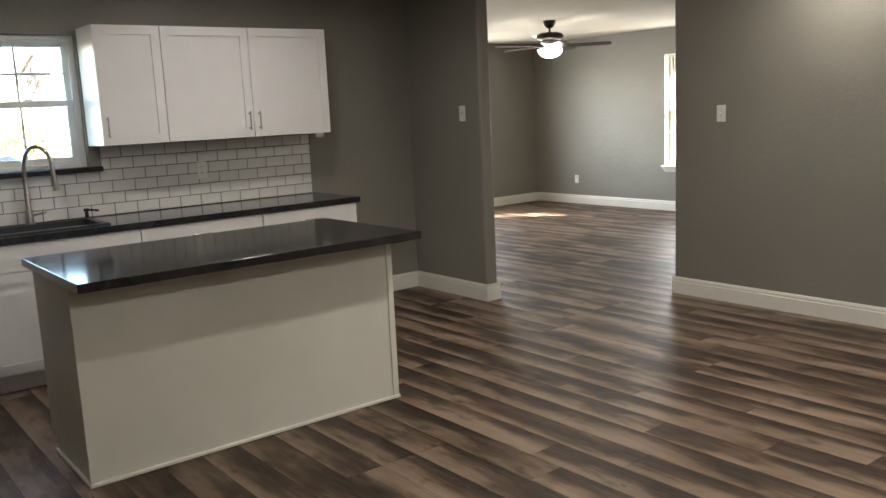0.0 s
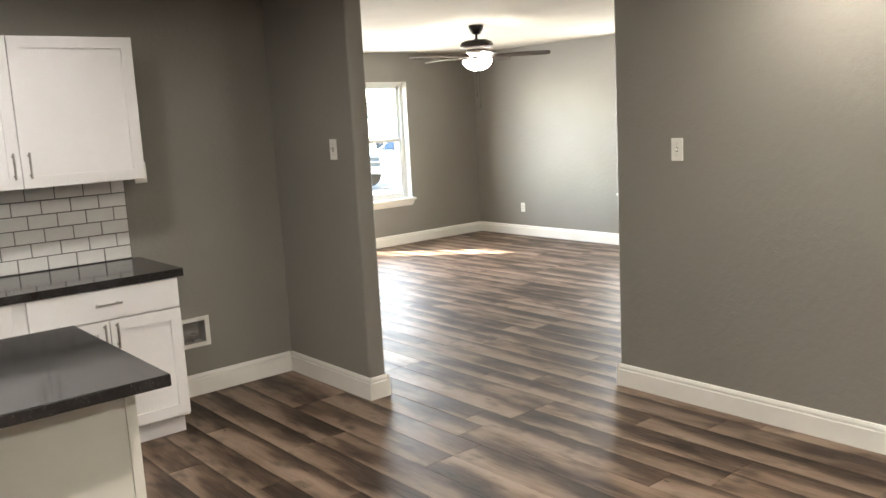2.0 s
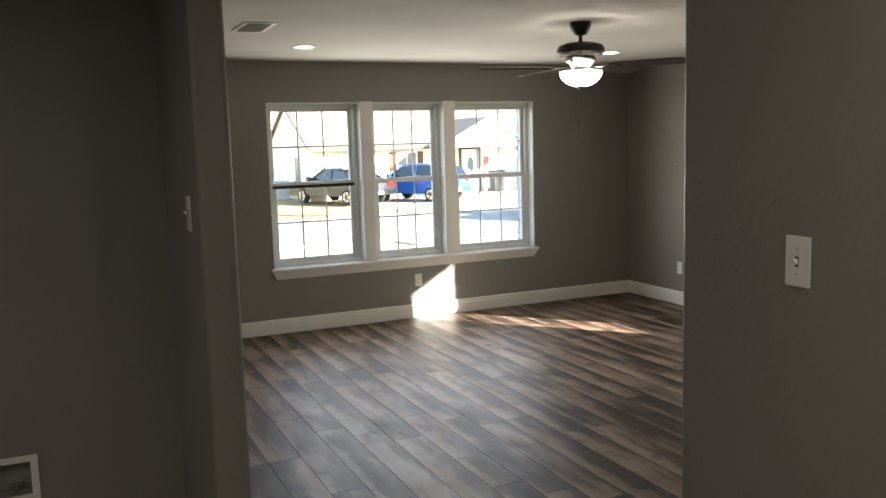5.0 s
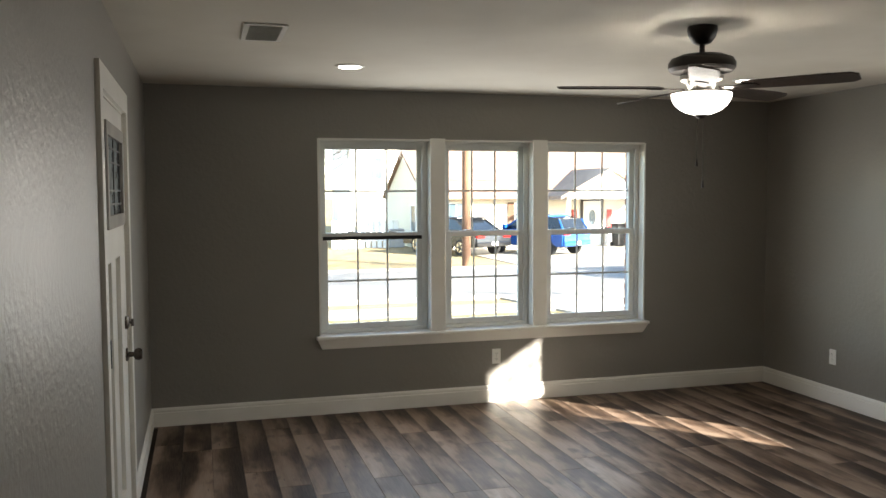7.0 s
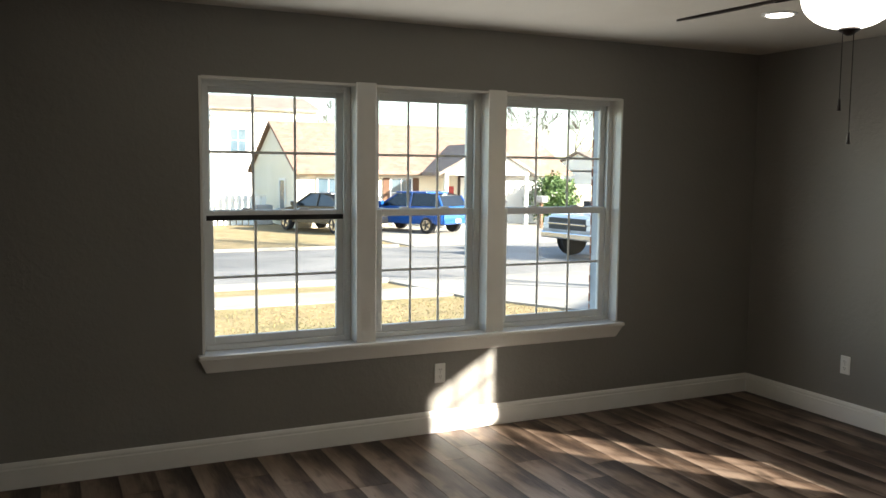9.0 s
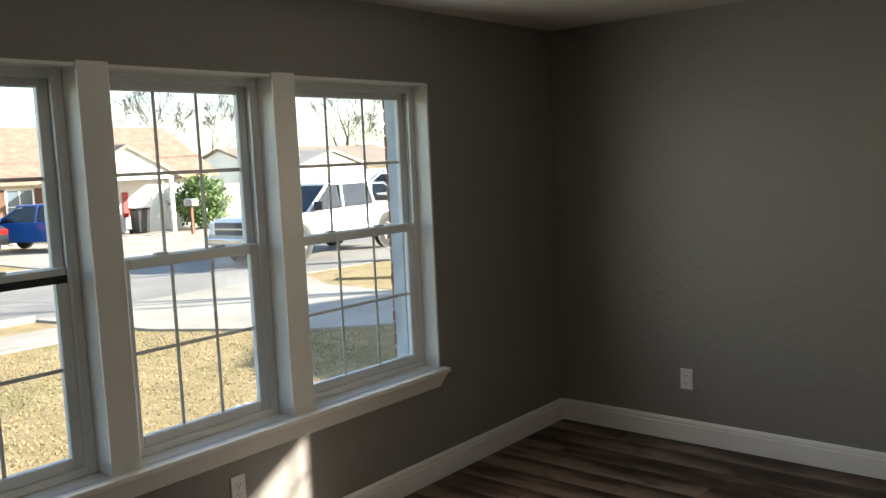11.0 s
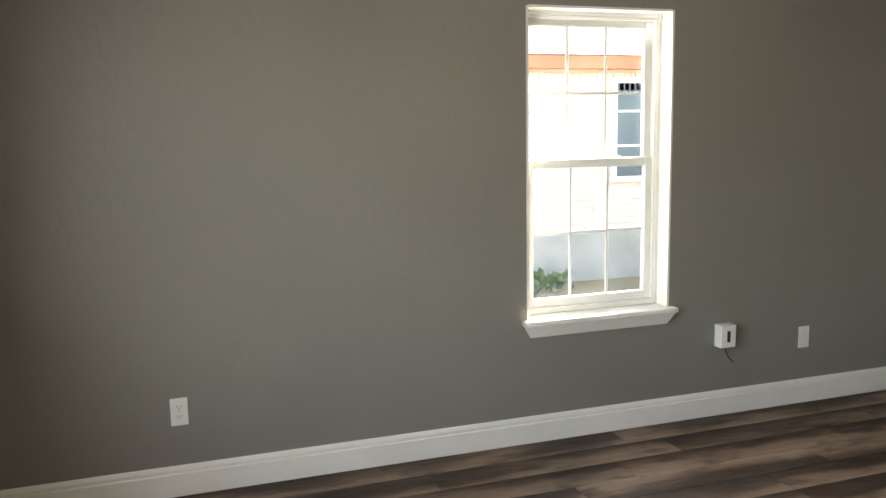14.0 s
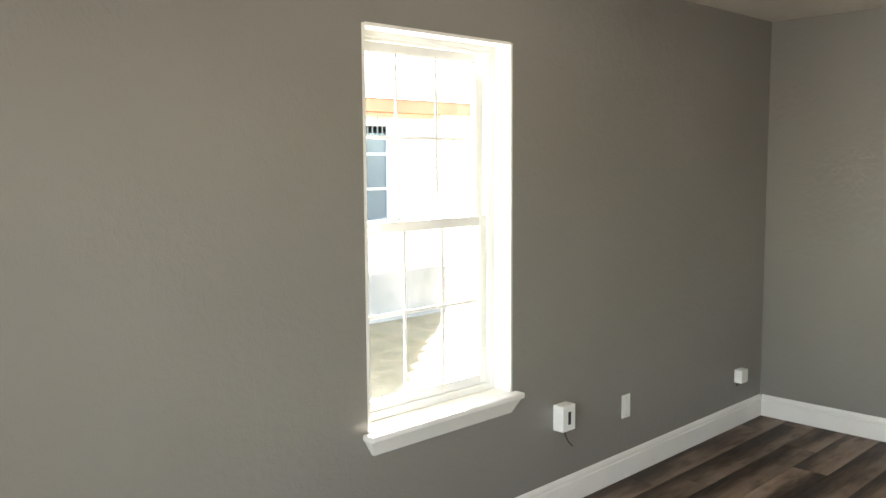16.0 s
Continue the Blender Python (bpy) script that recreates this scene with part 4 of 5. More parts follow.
def shrub(at, rx, ry, rz, n, label, seed, leaf=None):
    """A bush: short stems and many small leaf blades in clumps."""
    r = np.random.default_rng(seed)
    ob = thing("shrub", at, label, "shrub")
    bm = bmesh.new()
    for i in range(6):
        a = i * 1.05
        stick(bm, (0.05 * math.cos(a), 0.05 * math.sin(a), -0.02), (0.5 * rx * math.cos(a), 0.5 * ry * math.sin(a), rz), 0.03, 0.01, 6)
    part("stems", bm, BARK, ob)
    d = r.normal(size=(n, 3))
    d /= np.linalg.norm(d, axis=1)[:, None]
    rad = r.uniform(0.55, 1.0, n) + 0.18 * np.sin(d[:, 0] * 7 + 1) * np.cos(d[:, 2] * 6) + 0.08 * np.sin(d[:, 1] * 15)
    c = d * rad[:, None] * np.array([rx, ry, rz]) + np.array([0, 0, rz * 1.02])
    u, v = r.normal(size=(n, 3)), r.normal(size=(n, 3))
    u *= (0.09 / np.linalg.norm(u, axis=1))[:, None]
    v *= (0.06 / np.linalg.norm(v, axis=1))[:, None]
    q = np.stack([c - u, c + v, c + u, c - v], 1).reshape(-1, 3)
    q[:, 2] = np.maximum(q[:, 2], 0.01)
    me = bpy.data.meshes.new("foliage")
    me.from_pydata(q.tolist(), [], np.arange(n * 4).reshape(-1, 4).tolist())
    me.materials.append(leaf or LEAF)
    f = new("foliage", me)
    f.parent = ob
    return ob


def bare_tree(at, height, seed, label, spread=0.75, depth=6, twig=0.008):
    """A leafless tree: a tapered trunk that forks again and again into twigs."""
    r = random.Random(seed)
    ob = thing("bare_tree", at, label, "tree")
    mesh = {"trunk": ([], []), "crown": ([], [])}

    def limb(p, q, r0, r1, n, which):
        verts, faces = mesh[which]
        d = (q - p).normalized()
        u = d.orthogonal().normalized()
        v = d.cross(u)
        b = len(verts)
        for c, rad in ((p, r0), (q, r1)):
            for i in range(n):
                a = 2 * math.pi * i / n
                verts.append(tuple(c + (u * math.cos(a) + v * math.sin(a)) * rad))
        faces.extend((b + i, b + (i + 1) % n, b + n + (i + 1) % n, b + n + i) for i in range(n))

    def grow(p, d, length, rad, level):
        segs = 3 if level < 3 else 2
        for k in range(segs):
            d2 = (d + Vector((r.uniform(-1, 1), r.uniform(-1, 1), r.uniform(-0.3, 0.6))) * 0.16).normalized()
            q = p + d2 * length / segs
            limb(p, q, rad, rad * 0.86, 8 if level < 2 else 3, "trunk" if level < 2 else "crown")
            p, d, rad = q, d2, rad * 0.86
        if level < depth:
            for k in range(2 if r.random() < 0.4 else 3):
                side = Vector((r.uniform(-1, 1), r.uniform(-1, 1), r.uniform(-0.25, 0.8))).normalized()
                grow(p, (d + side * spread).normalized(), length * r.uniform(0.6, 0.85), max(rad * r.uniform(0.5, 0.72), twig), level + 1)
    grow(Vector((0, 0, -0.15)), Vector((0, 0, 1)), height * 0.26, height * 0.028, 0)
    for name, (verts, faces) in mesh.items():
        me = bpy.data.meshes.new(name)
        me.from_pydata(verts, [], faces)
        me.materials.append(BARK)
        new(name, me).parent = ob
    return ob


def gable(bm, x0, x1, y0, y1, z, rise, over, along="x", thick=0.14, end=0.15):
    """Two roof slopes with thickness; the ridge runs along the named axis."""
    if along == "x":
        mid, half = (y0 + y1) / 2, (y1 - y0) / 2 + over
        for s in (-1, 1):
            extrude_profile(bm, [(mid + s * half, z - over * rise / (half - over)), (mid, z + rise), (mid, z + rise + thick), (mid + s * half, z - over * rise / (half - over) + thick)], "x", x0 - end, x1 + end)
    else:
        mid, half = (x0 + x1) / 2, (x1 - x0) / 2 + over
        for s in (-1, 1):
            extrude_profile(bm, [(mid + s * half, z - over * rise / (half - over)), (mid, z + rise), (mid, z + rise + thick), (mid + s * half, z - over * rise / (half - over) + thick)], "y", y0 - end, y1 + end)


def house_window(parent, x, y, z, w, h, cols=2, rows_=2):
    f = part("window", boxes((x - w / 2 - 0.07, x + w / 2 + 0.07, y - 0.05, y + 0.01, z - 0.07, z), (x - w / 2 - 0.07, x + w / 2 + 0.07, y - 0.05, y + 0.01, z + h, z + h + 0.07), (x - w / 2 - 0.07, x - w / 2, y - 0.05, y + 0.01, z, z + h), (x + w / 2, x + w / 2 + 0.07, y - 0.05, y + 0.01, z, z + h)), PALE_SIDING, parent)
    part("pane", boxes((x - w / 2, x + w / 2, y - 0.02, y + 0.01, z, z + h)), DARK_PANE, f)
    rows = [(x - w / 2 + w * i / cols - 0.015, x - w / 2 + w * i / cols + 0.015, y - 0.035, y - 0.021, z, z + h) for i in range(1, cols)]
    rows += [(x - w / 2, x + w / 2, y - 0.034, y - 0.022, z + h * j / rows_ - 0.015, z + h * j / rows_ + 0.015) for j in range(1, rows_)]
    part("muntins", boxes(*rows), PALE_SIDING, f)


def clapboards(parent, x0, x1, y, z0, z1, material):
    bm = bmesh.new()
    n = int((z1 - z0) / 0.18)
    for i in range(n):
        z = z0 + i * 0.18
        extrude_profile(bm, [(y, z), (y - 0.025, z), (y - 0.006, z + 0.178), (y, z + 0.178)], "x", x0, x1)
    part("siding", bm, material, parent)


# the house straight across the street
gy = gz(40)
ob = thing("house", (0, 0, gy), "single-storey cream house with tan shingle roof across the street", "house", "houses across the street")
hx0, hx1, hy0, hy1, he = 13.9, 26.7, 38.0, 45.4, 2.45
part("wall", boxes((hx0, hx1, hy0, hy1, -0.2, he)), SIDING, ob)
for a in (hx0, hx1 - 0.15):
    bm = bmesh.new()
    extrude_profile(bm, [(hy0, he), (hy1, he), ((hy0 + hy1) / 2, he + 1.85)], "x", a, a + 0.15)
    part("gable_wall", bm, SIDING, ob)
bm = bmesh.new()
gable(bm, hx0, hx1, hy0, hy1, he, 1.9, 0.5)
part("roof", bm, ROOF, ob, "tan shingle roof")
clapboards(ob, hx0, 20.9, hy0 - 0.002, 0.0, 2.3, SIDING)
clapboards(ob, 22.4, hx1, hy0 - 0.002, 0.0, 2.3, PALE_SIDING)
# end wall window
w = part("end_window", boxes((hx0 - 0.04, hx0 - 0.002, 39.4, 40.2, 0.7, 1.9)), DARK_PANE, ob)
part("end_window_frame", boxes((hx0 - 0.06, hx0 - 0.003, 39.3, 39.4, 0.6, 2.0), (hx0 - 0.06, hx0 - 0.003, 40.2, 40.3, 0.6, 2.0), (hx0 - 0.06, hx0 - 0.003, 39.4, 40.2, 1.9, 2.0), (hx0 - 0.06, hx0 - 0.003, 39.4, 40.2, 0.6, 0.7)), PALE_SIDING, w)
house_window(ob, 15.3, hy0 - 0.03, 0.6, 0.9, 1.4)
house_window(ob, 18.5, hy0 - 0.03, 0.85, 0.9, 1.15)
for x in (17.85, 19.15):
    part("shutter", boxes((x - 0.17, x + 0.17, hy0 - 0.07, hy0 - 0.03, 0.3, 2.05)), WOOD, ob, "brown wooden shutter")
# porch with a front gable
bm = bmesh.new()
gable(bm, 19.6, 23.6, 35.9, 41.0, he - 0.1, 1.05, 0.35, "y")
part("porch_roof", bm, ROOF_GREY, ob)
bm = bmesh.new()
extrude_profile(bm, [(19.6, he - 0.25), (23.6, he - 0.25), (23.6, he - 0.08), (21.6, he + 0.97), (19.6, he - 0.08)], "y", 35.9, 36.05)
part("porch_gable", bm, PALE_SIDING, ob)
for x in (19.7, 23.5):
    part("porch_post", boxes((x - 0.07, x + 0.07, 35.95, 36.09, 0, he - 0.25)), PALE_SIDING, ob)
d = part("door", boxes((21.3, 22.2, hy0 - 0.06, hy0 - 0.004, 0.05, 2.08)), PALE_SIDING, ob, "white front door with an oval glass")
bm = bmesh.new()
tube(bm, 0.16, 0.16, 0.03, pose(21.75, hy0 - 0.07, 1.35, 90) @ Matrix.Diagonal((1, 2.2, 1, 1)), 20)
part("door_glass", bm, DARK_PANE, d)
part("door_frame", boxes((21.2, 21.3, hy0 - 0.08, hy0 - 0.004, 0.05, 2.18), (22.2, 22.3, hy0 - 0.08, hy0 - 0.004, 0.05, 2.18), (21.3, 22.2, hy0 - 0.08, hy0 - 0.004, 2.08, 2.18)), BRONZE, d)
for x in (20.85, 22.6):
    part("banner", boxes((x - 0.12, x + 0.12, hy0 - 0.09, hy0 - 0.05, 0.7, 1.7)), RED_PAINT, ob, "red hanging decoration")
part("porch_floor", boxes((19.5, 23.7, 35.9, hy0, -0.1, 0.06)), CONCRETE, ob)
bm = bmesh.new()
upright(bm, 18.2, 42.0, he + 1.3, he + 2.9, 0.05)
part("vent_pipe", bm, FOUNDATION, ob)
bm = bmesh.new()
box(bm, 12.9, 13.6, 40.4, 41.1, 0.0, 0.85, 0.03)
tagged(part("condenser_unit", bm, FOUNDATION), "grey air-conditioning condenser beside the house", "air conditioner").location = (0, 0, gz(40))

# two-storey house behind
ob = thing("house", (0, 0, gy), "pale two-storey house behind the roofs", "house", "houses across the street")
part("wall", boxes((13.6, 20.0, 55, 62, -0.2, 5.9)), PALE_SIDING, ob)
bm = bmesh.new()
gable(bm, 13.6, 20.0, 55, 62, 5.9, 0.9, 0.3, "x")
part("roof", bm, ROOF_GREY, ob)
for a in (13.6, 19.85):
    bm = bmesh.new()
    extrude_profile(bm, [(55, 5.9), (62, 5.9), (58.5, 6.78)], "x", a, a + 0.15)
    part("gable_wall", bm, PALE_SIDING, ob)
house_window(ob, 15.2, 55, 3.4, 0.9, 1.3)
ob = thing("fence", (10.3, 40.6, gy), "white picket fence beside the house", "fence")
for i in range(12):
    part("picket", boxes((i * 0.26, i * 0.26 + 0.2, -0.012, 0.012, -0.03, 1.25)), PALE_SIDING, ob)
for z in (0.3, 1.0):
    part("rail", boxes((0, 3.1, 0.013, 0.05, z, z + 0.09)), PALE_SIDING, ob)

# houses to the right
for k, (x0, x1, y0, y1, name) in enumerate(((35, 48, 45, 53, "grey"), (50, 66, 41, 50, "pale"), (74, 92, 36, 46, "low"))):
    ob = thing("house", (0, 0, gz(45)), "low %s house with a gabled shingle roof down the street" % name, "house", "houses across the street")
    part("wall", boxes((x0, x1, y0, y1, -0.2, 2.5)), (PALE_SIDING, SIDING, PALE_SIDING)[k], ob)
    bm = bmesh.new()
    gable(bm, x0, x1, y0, y1, 2.4, 1.15, 0.5, "x")
    part("roof", bm, (ROOF_GREY, ROOF, ROOF_GREY)[k], ob)
    for a in (x0, x1 - 0.15):
        bm = bmesh.new()
        extrude_profile(bm, [(y0, 2.4), (y1, 2.4), ((y0 + y1) / 2, 3.53)], "x", a, a + 0.15)
        part("gable_wall", bm, PALE_SIDING, ob)
    bm = bmesh.new()
    gable(bm, x0 + 1, x0 + 6, y0 - 2.0, y0 + 4, 2.4, 0.8, 0.4, "y")
    part("front_roof", bm, ROOF_PALE, ob)
    part("front_wall", boxes((x0 + 1, x0 + 6, y0 - 2, y0, -0.2, 2.4)), (FOUNDATION, PALE_SIDING, SIDING)[k], ob)
    bm = bmesh.new()
    extrude_profile(bm, [(x0 + 1, 2.4), (x0 + 6, 2.4), (x0 + 3.5, 3.18)], "y", y0 - 2, y0 - 1.8)
    part("front_gable", bm, (FOUNDATION, PALE_SIDING, SIDING)[k], ob)
    for j in range(3):
        house_window(ob, x0 + 7.5 + j * 1.9, y0, 0.9, 1.0, 1.1, 3, 2)
part_fence = thing("fence", (28.0, 40.5, gz(41)), "plain weathered board fence between two houses", "fence")
for i in range(26):
    part("board", boxes((i * 0.18, i * 0.18 + 0.165, -0.01, 0.01, -0.02, 1.75)), FENCE_BOARD, part_fence)


# utility pole
ob = thing("utility_pole", (13.05, 29.4, gz(29.4)), "weathered wooden utility pole beside the street", "utility pole")
bm = bmesh.new()
upright(bm, 0, 0, -0.3, 9.5, 0.15, 0.11, 14)
part("pole", bm, WOOD, ob, "", True)
part("crossarm", boxes((-1.2, 1.2, -0.06, 0.06, 8.6, 8.72)), WOOD, ob)
for x in (-1.0, -0.4, 0.4, 1.0):
    bm = bmesh.new()
    upright(bm, x, 0, 8.72, 8.85, 0.04, 0.03, 10)
    part("insulator", bm, FOUNDATION, ob)
for i, x in enumerate((-1.0, 0.4, 1.0)):
    bm = bmesh.new()
    pts = [Vector((13.05 + x + s, 29.4 + 0.1 * s, gz(29) + 8.6 - 1.6 * (1 - ((s - 20) / 20) ** 2))) for s in np.linspace(0, 40, 13)]
    for a, b in zip(pts, pts[1:]):
        stick(bm, a, b, 0.012, n=4)
    tagged(part("power_line", bm, BLACK), "thin black overhead power line", "cable", "overhead cables")


# ---- vehicles ----
def wheel(parent, x, y, r):
    bm = bmesh.new()
    tube(bm, r, r, 0.22, pose(x, y, r, 90), 24)
    edges = [e for e in bm.edges if len({round(v.co.y, 3) for v in e.verts}) == 1]
    bmesh.ops.bevel(bm, geom=edges, offset=0.03, segments=2, affect="EDGES")
    w = part("wheel", bm, RUBBER, parent, "", True)
    s = -1 if y < 0 else 1
    bm = bmesh.new()
    tube(bm, r * 0.62, r * 0.62, 0.02, pose(x, y + s * 0.112, r, 90), 20)
    part("rim", bm, CHROME, w)
    bm = bmesh.new()
    for k in range(5):
        a = k * 1.2566
        stick(bm, (x, y + s * 0.126, r), (x + r * 0.55 * math.cos(a), y + s * 0.126, r + r * 0.55 * math.sin(a)), 0.03, 0.025, 6)
    part("spokes", bm, SLOT, w)


SHAPES = {
    "sedan": (4.8, 1.84, [(-2.4, 0.35), (-2.4, 0.72), (-2.3, 0.95), (-1.5, 1.0), (1.0, 0.94), (2.15, 0.78), (2.4, 0.6), (2.4, 0.32)], [(-1.75, 0.97), (-1.0, 1.38), (-0.4, 1.45), (0.2, 1.42), (1.1, 0.93)], (-1.45, 1.45), 0.33),
    "hatch": (4.1, 1.78, [(-2.05, 0.35), (-2.08, 0.8), (-1.98, 1.02), (0.9, 0.98), (1.8, 0.84), (2.05, 0.62), (2.05, 0.32)], [(-1.95, 1.0), (-1.7, 1.4), (-1.1, 1.52), (-0.2, 1.5), (0.3, 1.42), (1.1, 0.97)], (-1.3, 1.3), 0.32),
    "suv": (5.1, 1.98, [(-2.5, 0.45), (-2.55, 0.95), (-2.48, 1.18), (1.0, 1.18), (2.3, 1.08), (2.5, 0.9), (2.55, 0.5)], [(-2.48, 1.16), (-2.35, 1.8), (-2.0, 1.88), (0.0, 1.88), (0.3, 1.84), (1.05, 1.16)], (-1.55, 1.6), 0.4),
    "pickup": (5.6, 2.0, [(-2.8, 0.5), (-2.8, 1.2), (-1.0, 1.2), (1.1, 1.18), (2.6, 1.1), (2.8, 0.9), (2.8, 0.55)], [(-1.3, 1.22), (-1.2, 1.74), (-0.8, 1.82), (0.45, 1.8), (1.3, 1.18)], (-1.75, 1.8), 0.43),
}


def vehicle(kind, x, y, turn, paint, label, name="car"):
    """A parked vehicle facing local +x."""
    length, w, low, cab, axles, r = SHAPES[kind]
    ob = thing(name, (x, y, gz(y) + 0.035), label, "car", "", turn)
    bm = bmesh.new()
    extrude_profile(bm, low, "y", -w / 2, w / 2)
    bmesh.ops.bevel(bm, geom=bm.edges[:], offset=0.06, segments=2, affect="EDGES")
    part("body", bm, paint, ob, "", True)
    bm = bmesh.new()
    extrude_profile(bm, cab, "y", -w / 2 + 0.1, w / 2 - 0.1)
    for v in bm.verts:
        k = (v.co.z - cab[0][1]) / 0.55
        v.co.y *= 1 - 0.16 * max(0, min(k, 1))
    bmesh.ops.bevel(bm, geom=bm.edges[:], offset=0.035, segments=2, affect="EDGES")
    g = part("windows", bm, AUTO_GLASS, ob, "dark tinted windows", True)
    zt = max(z for _, z in cab)
    top = [(a, z) for a, z in cab if z > zt - 0.12]
    bm = bmesh.new()
    box(bm, top[0][0] - 0.05, top[-1][0] + 0.05, -w / 2 + 0.2, w / 2 - 0.2, zt - 0.05, zt + 0.025, 0.03, 2)
    part("roof", bm, paint, ob, "", True)
    mid = (cab[0][0] + cab[-1][0]) / 2
    for s in (-1, 1):
        for a0, a1 in ((cab[0], cab[1]), (cab[-1], cab[-2]), ((mid, cab[0][1]), (mid - 0.05, zt))):
            bm = bmesh.new()
            stick(bm, (a0[0], s * (w / 2 - 0.1), a0[1]), (a1[0], s * (w / 2 - 0.2), a1[1]), 0.045, 0.04, 6)
            part("pillar", bm, paint, ob)
        bm = bmesh.new()
        box(bm, cab[-1][0] - 0.35, cab[-1][0] - 0.15, s * (w / 2 - 0.02), s * (w / 2 + 0.16), cab[-1][1] + 0.03, cab[-1][1] + 0.2, 0.03)
        part("mirror", bm, paint, ob)
        for ax in axles:
            wheel(ob, ax, s * (w / 2 - 0.1), r)
        bm = bmesh.new()
        box(bm, low[-1][0] - 0.12, low[-1][0] + 0.012, s * (w / 2 - 0.5), s * (w / 2 - 0.07), low[-2][1] - 0.02, low[-2][1] + 0.13, 0.02)
        part("headlight", bm, CLEAR_LENS, ob)
        bm = bmesh.new()
        box(bm, low[0][0] - 0.012, low[0][0] + 0.12, s * (w / 2 - 0.45), s * (w / 2 - 0.05), low[1][1] - 0.02, low[1][1] + 0.14, 0.02)
        part("tail_light", bm, RED_LENS, ob)
    bm = bmesh.new()
    box(bm, low[-1][0] - 0.05, low[-1][0] + 0.05, -w / 2 + 0.05, w / 2 - 0.05, low[-1][1] + 0.02, low[-1][1] + 0.2, 0.03)
    box(bm, low[0][0] - 0.05, low[0][0] + 0.05, -w / 2 + 0.05, w / 2 - 0.05, low[0][1] + 0.02, low[0][1] + 0.2, 0.03)
    part("bumper", bm, FOUNDATION if kind in ("suv", "pickup") else paint, ob)
    part("number_plate", boxes((low[0][0] - 0.07, low[0][0] - 0.052, -0.16, 0.16, low[0][1] + 0.06, low[0][1] + 0.2)), CLEAR_LENS, ob)
    return ob


PAINT_BLACK = car_paint("black_car_paint", srgb(18, 19, 22), srgb(28, 29, 32))
PAINT_BLUE = car_paint("blue_car_paint", srgb(22, 72, 140), srgb(30, 86, 158))
PAINT_SKY = car_paint("light_blue_car_paint", srgb(84, 134, 184), srgb(100, 150, 198))
PAINT_WHITE = car_paint("white_car_paint", srgb(226, 226, 224), srgb(236, 236, 234))
PAINT_SILVER = car_paint("silver_car_paint", srgb(168, 176, 184), srgb(186, 194, 200))
PAINT_NAVY = car_paint("navy_car_paint", srgb(40, 58, 92), srgb(52, 72, 108))
vehicle("sedan", 14.6, 35.8, 112, PAINT_BLACK, "black sedan parked nose-in on the driveway")
vehicle("hatch", 17.7, 34.7, 118, PAINT_BLUE, "blue hatchback parked on the driveway")
# car shape added for a pale blue patch low in the kitchen window
vehicle("sedan", 5.0, 27.2, 0, PAINT_SKY, "light blue sedan shape standing for a blue patch at the far kerb")
street_truck = vehicle("pickup", 19.6, 23.15, 187, PAINT_WHITE, "white crew-cab pickup standing in the street", "pickup_truck")
bm = bmesh.new()
box(bm, 2.74, 2.83, -0.72, 0.72, 0.72, 1.04, 0.03, 2)
grille = part("grille", bm, SLOT, street_truck, "black grille")
bm = bmesh.new()
box(bm, 2.825, 2.85, -0.72, 0.72, 0.86, 0.91, 0.01)
part("chrome_bar", bm, CHROME, grille)
bm = bmesh.new()
box(bm, 2.76, 2.9, -0.96, 0.96, 0.5, 0.68, 0.04, 2)
part("chrome_bumper", bm, CHROME, street_truck, "chrome front bumper")
for s in (-1, 1):
    bm = bmesh.new()
    box(bm, 1.05, 1.18, s * 0.97, s * 1.24, 1.2, 1.42, 0.03, 2)
    part("door_mirror", bm, RUBBER, street_truck, "black door mirror")
    for ax in (-1.75, 1.8):
        bm = bmesh.new()
        tube(bm, 0.5, 0.5, 0.03, pose(ax, s * 0.99, 0.47, 90), 24)
        part("wheel_arch", bm, SLOT, street_truck, "dark wheel arch")
vehicle("sedan", 30.6, 34.4, 150, PAINT_BLACK, "dark grey sedan on the driveway")
vehicle("sedan", 33.2, 35.4, 150, PAINT_SILVER, "silver sedan parked beside the grey one")
vehicle("pickup", 37.4, 37.6, 140, PAINT_WHITE, "white pickup parked down the street", "pickup_truck")
vehicle("sedan", 37.6, 32.6, 118, PAINT_SILVER, "silver coupe beside the street")
vehicle("suv", 41.5, 37.0, 118, PAINT_NAVY, "navy van behind the coupe", "van")

for x, y, m, lab in ((20.1, 36.9, BIN_BLUE, "blue wheeled recycling bin by the porch"), (22.75, 37.2, BLACK, "black wheeled bin by the porch")):
    ob = thing("wheelie_bin", (x, y, gz(y) + 0.03), lab, "bin")
    bm = bmesh.new()
    box(bm, -0.28, 0.28, -0.32, 0.32, 0.06, 0.98, 0.03)
    for v in bm.verts:
        k = 0.8 + 0.2 * (v.co.z / 0.98)
        v.co.x, v.co.y = v.co.x * k, v.co.y * k
    part("bin_body", bm, m, ob)
    bm = bmesh.new()
    box(bm, -0.31, 0.31, -0.36, 0.34, 0.981, 1.05, 0.03)
    part("lid", bm, m, ob)
    for s in (-0.26, 0.26):
        bm = bmesh.new()
        tube(bm, 0.11, 0.11, 0.05, pose(s, 0.28, 0.11, 0, 90), 14)
        part("wheel", bm, RUBBER, ob)
ob = thing("mailbox", (23.4, 34.6, gz(34.6)), "grey metal mailbox on a post", "mailbox")
part("post", boxes((-0.05, 0.05, -0.05, 0.05, -0.1, 1.1)), WOOD, ob)
bm = bmesh.new()
box(bm, -0.16, 0.16, -0.28, 0.28, 1.1, 1.38, 0.06, 3)
part("letter_box", bm, FOUNDATION, ob)

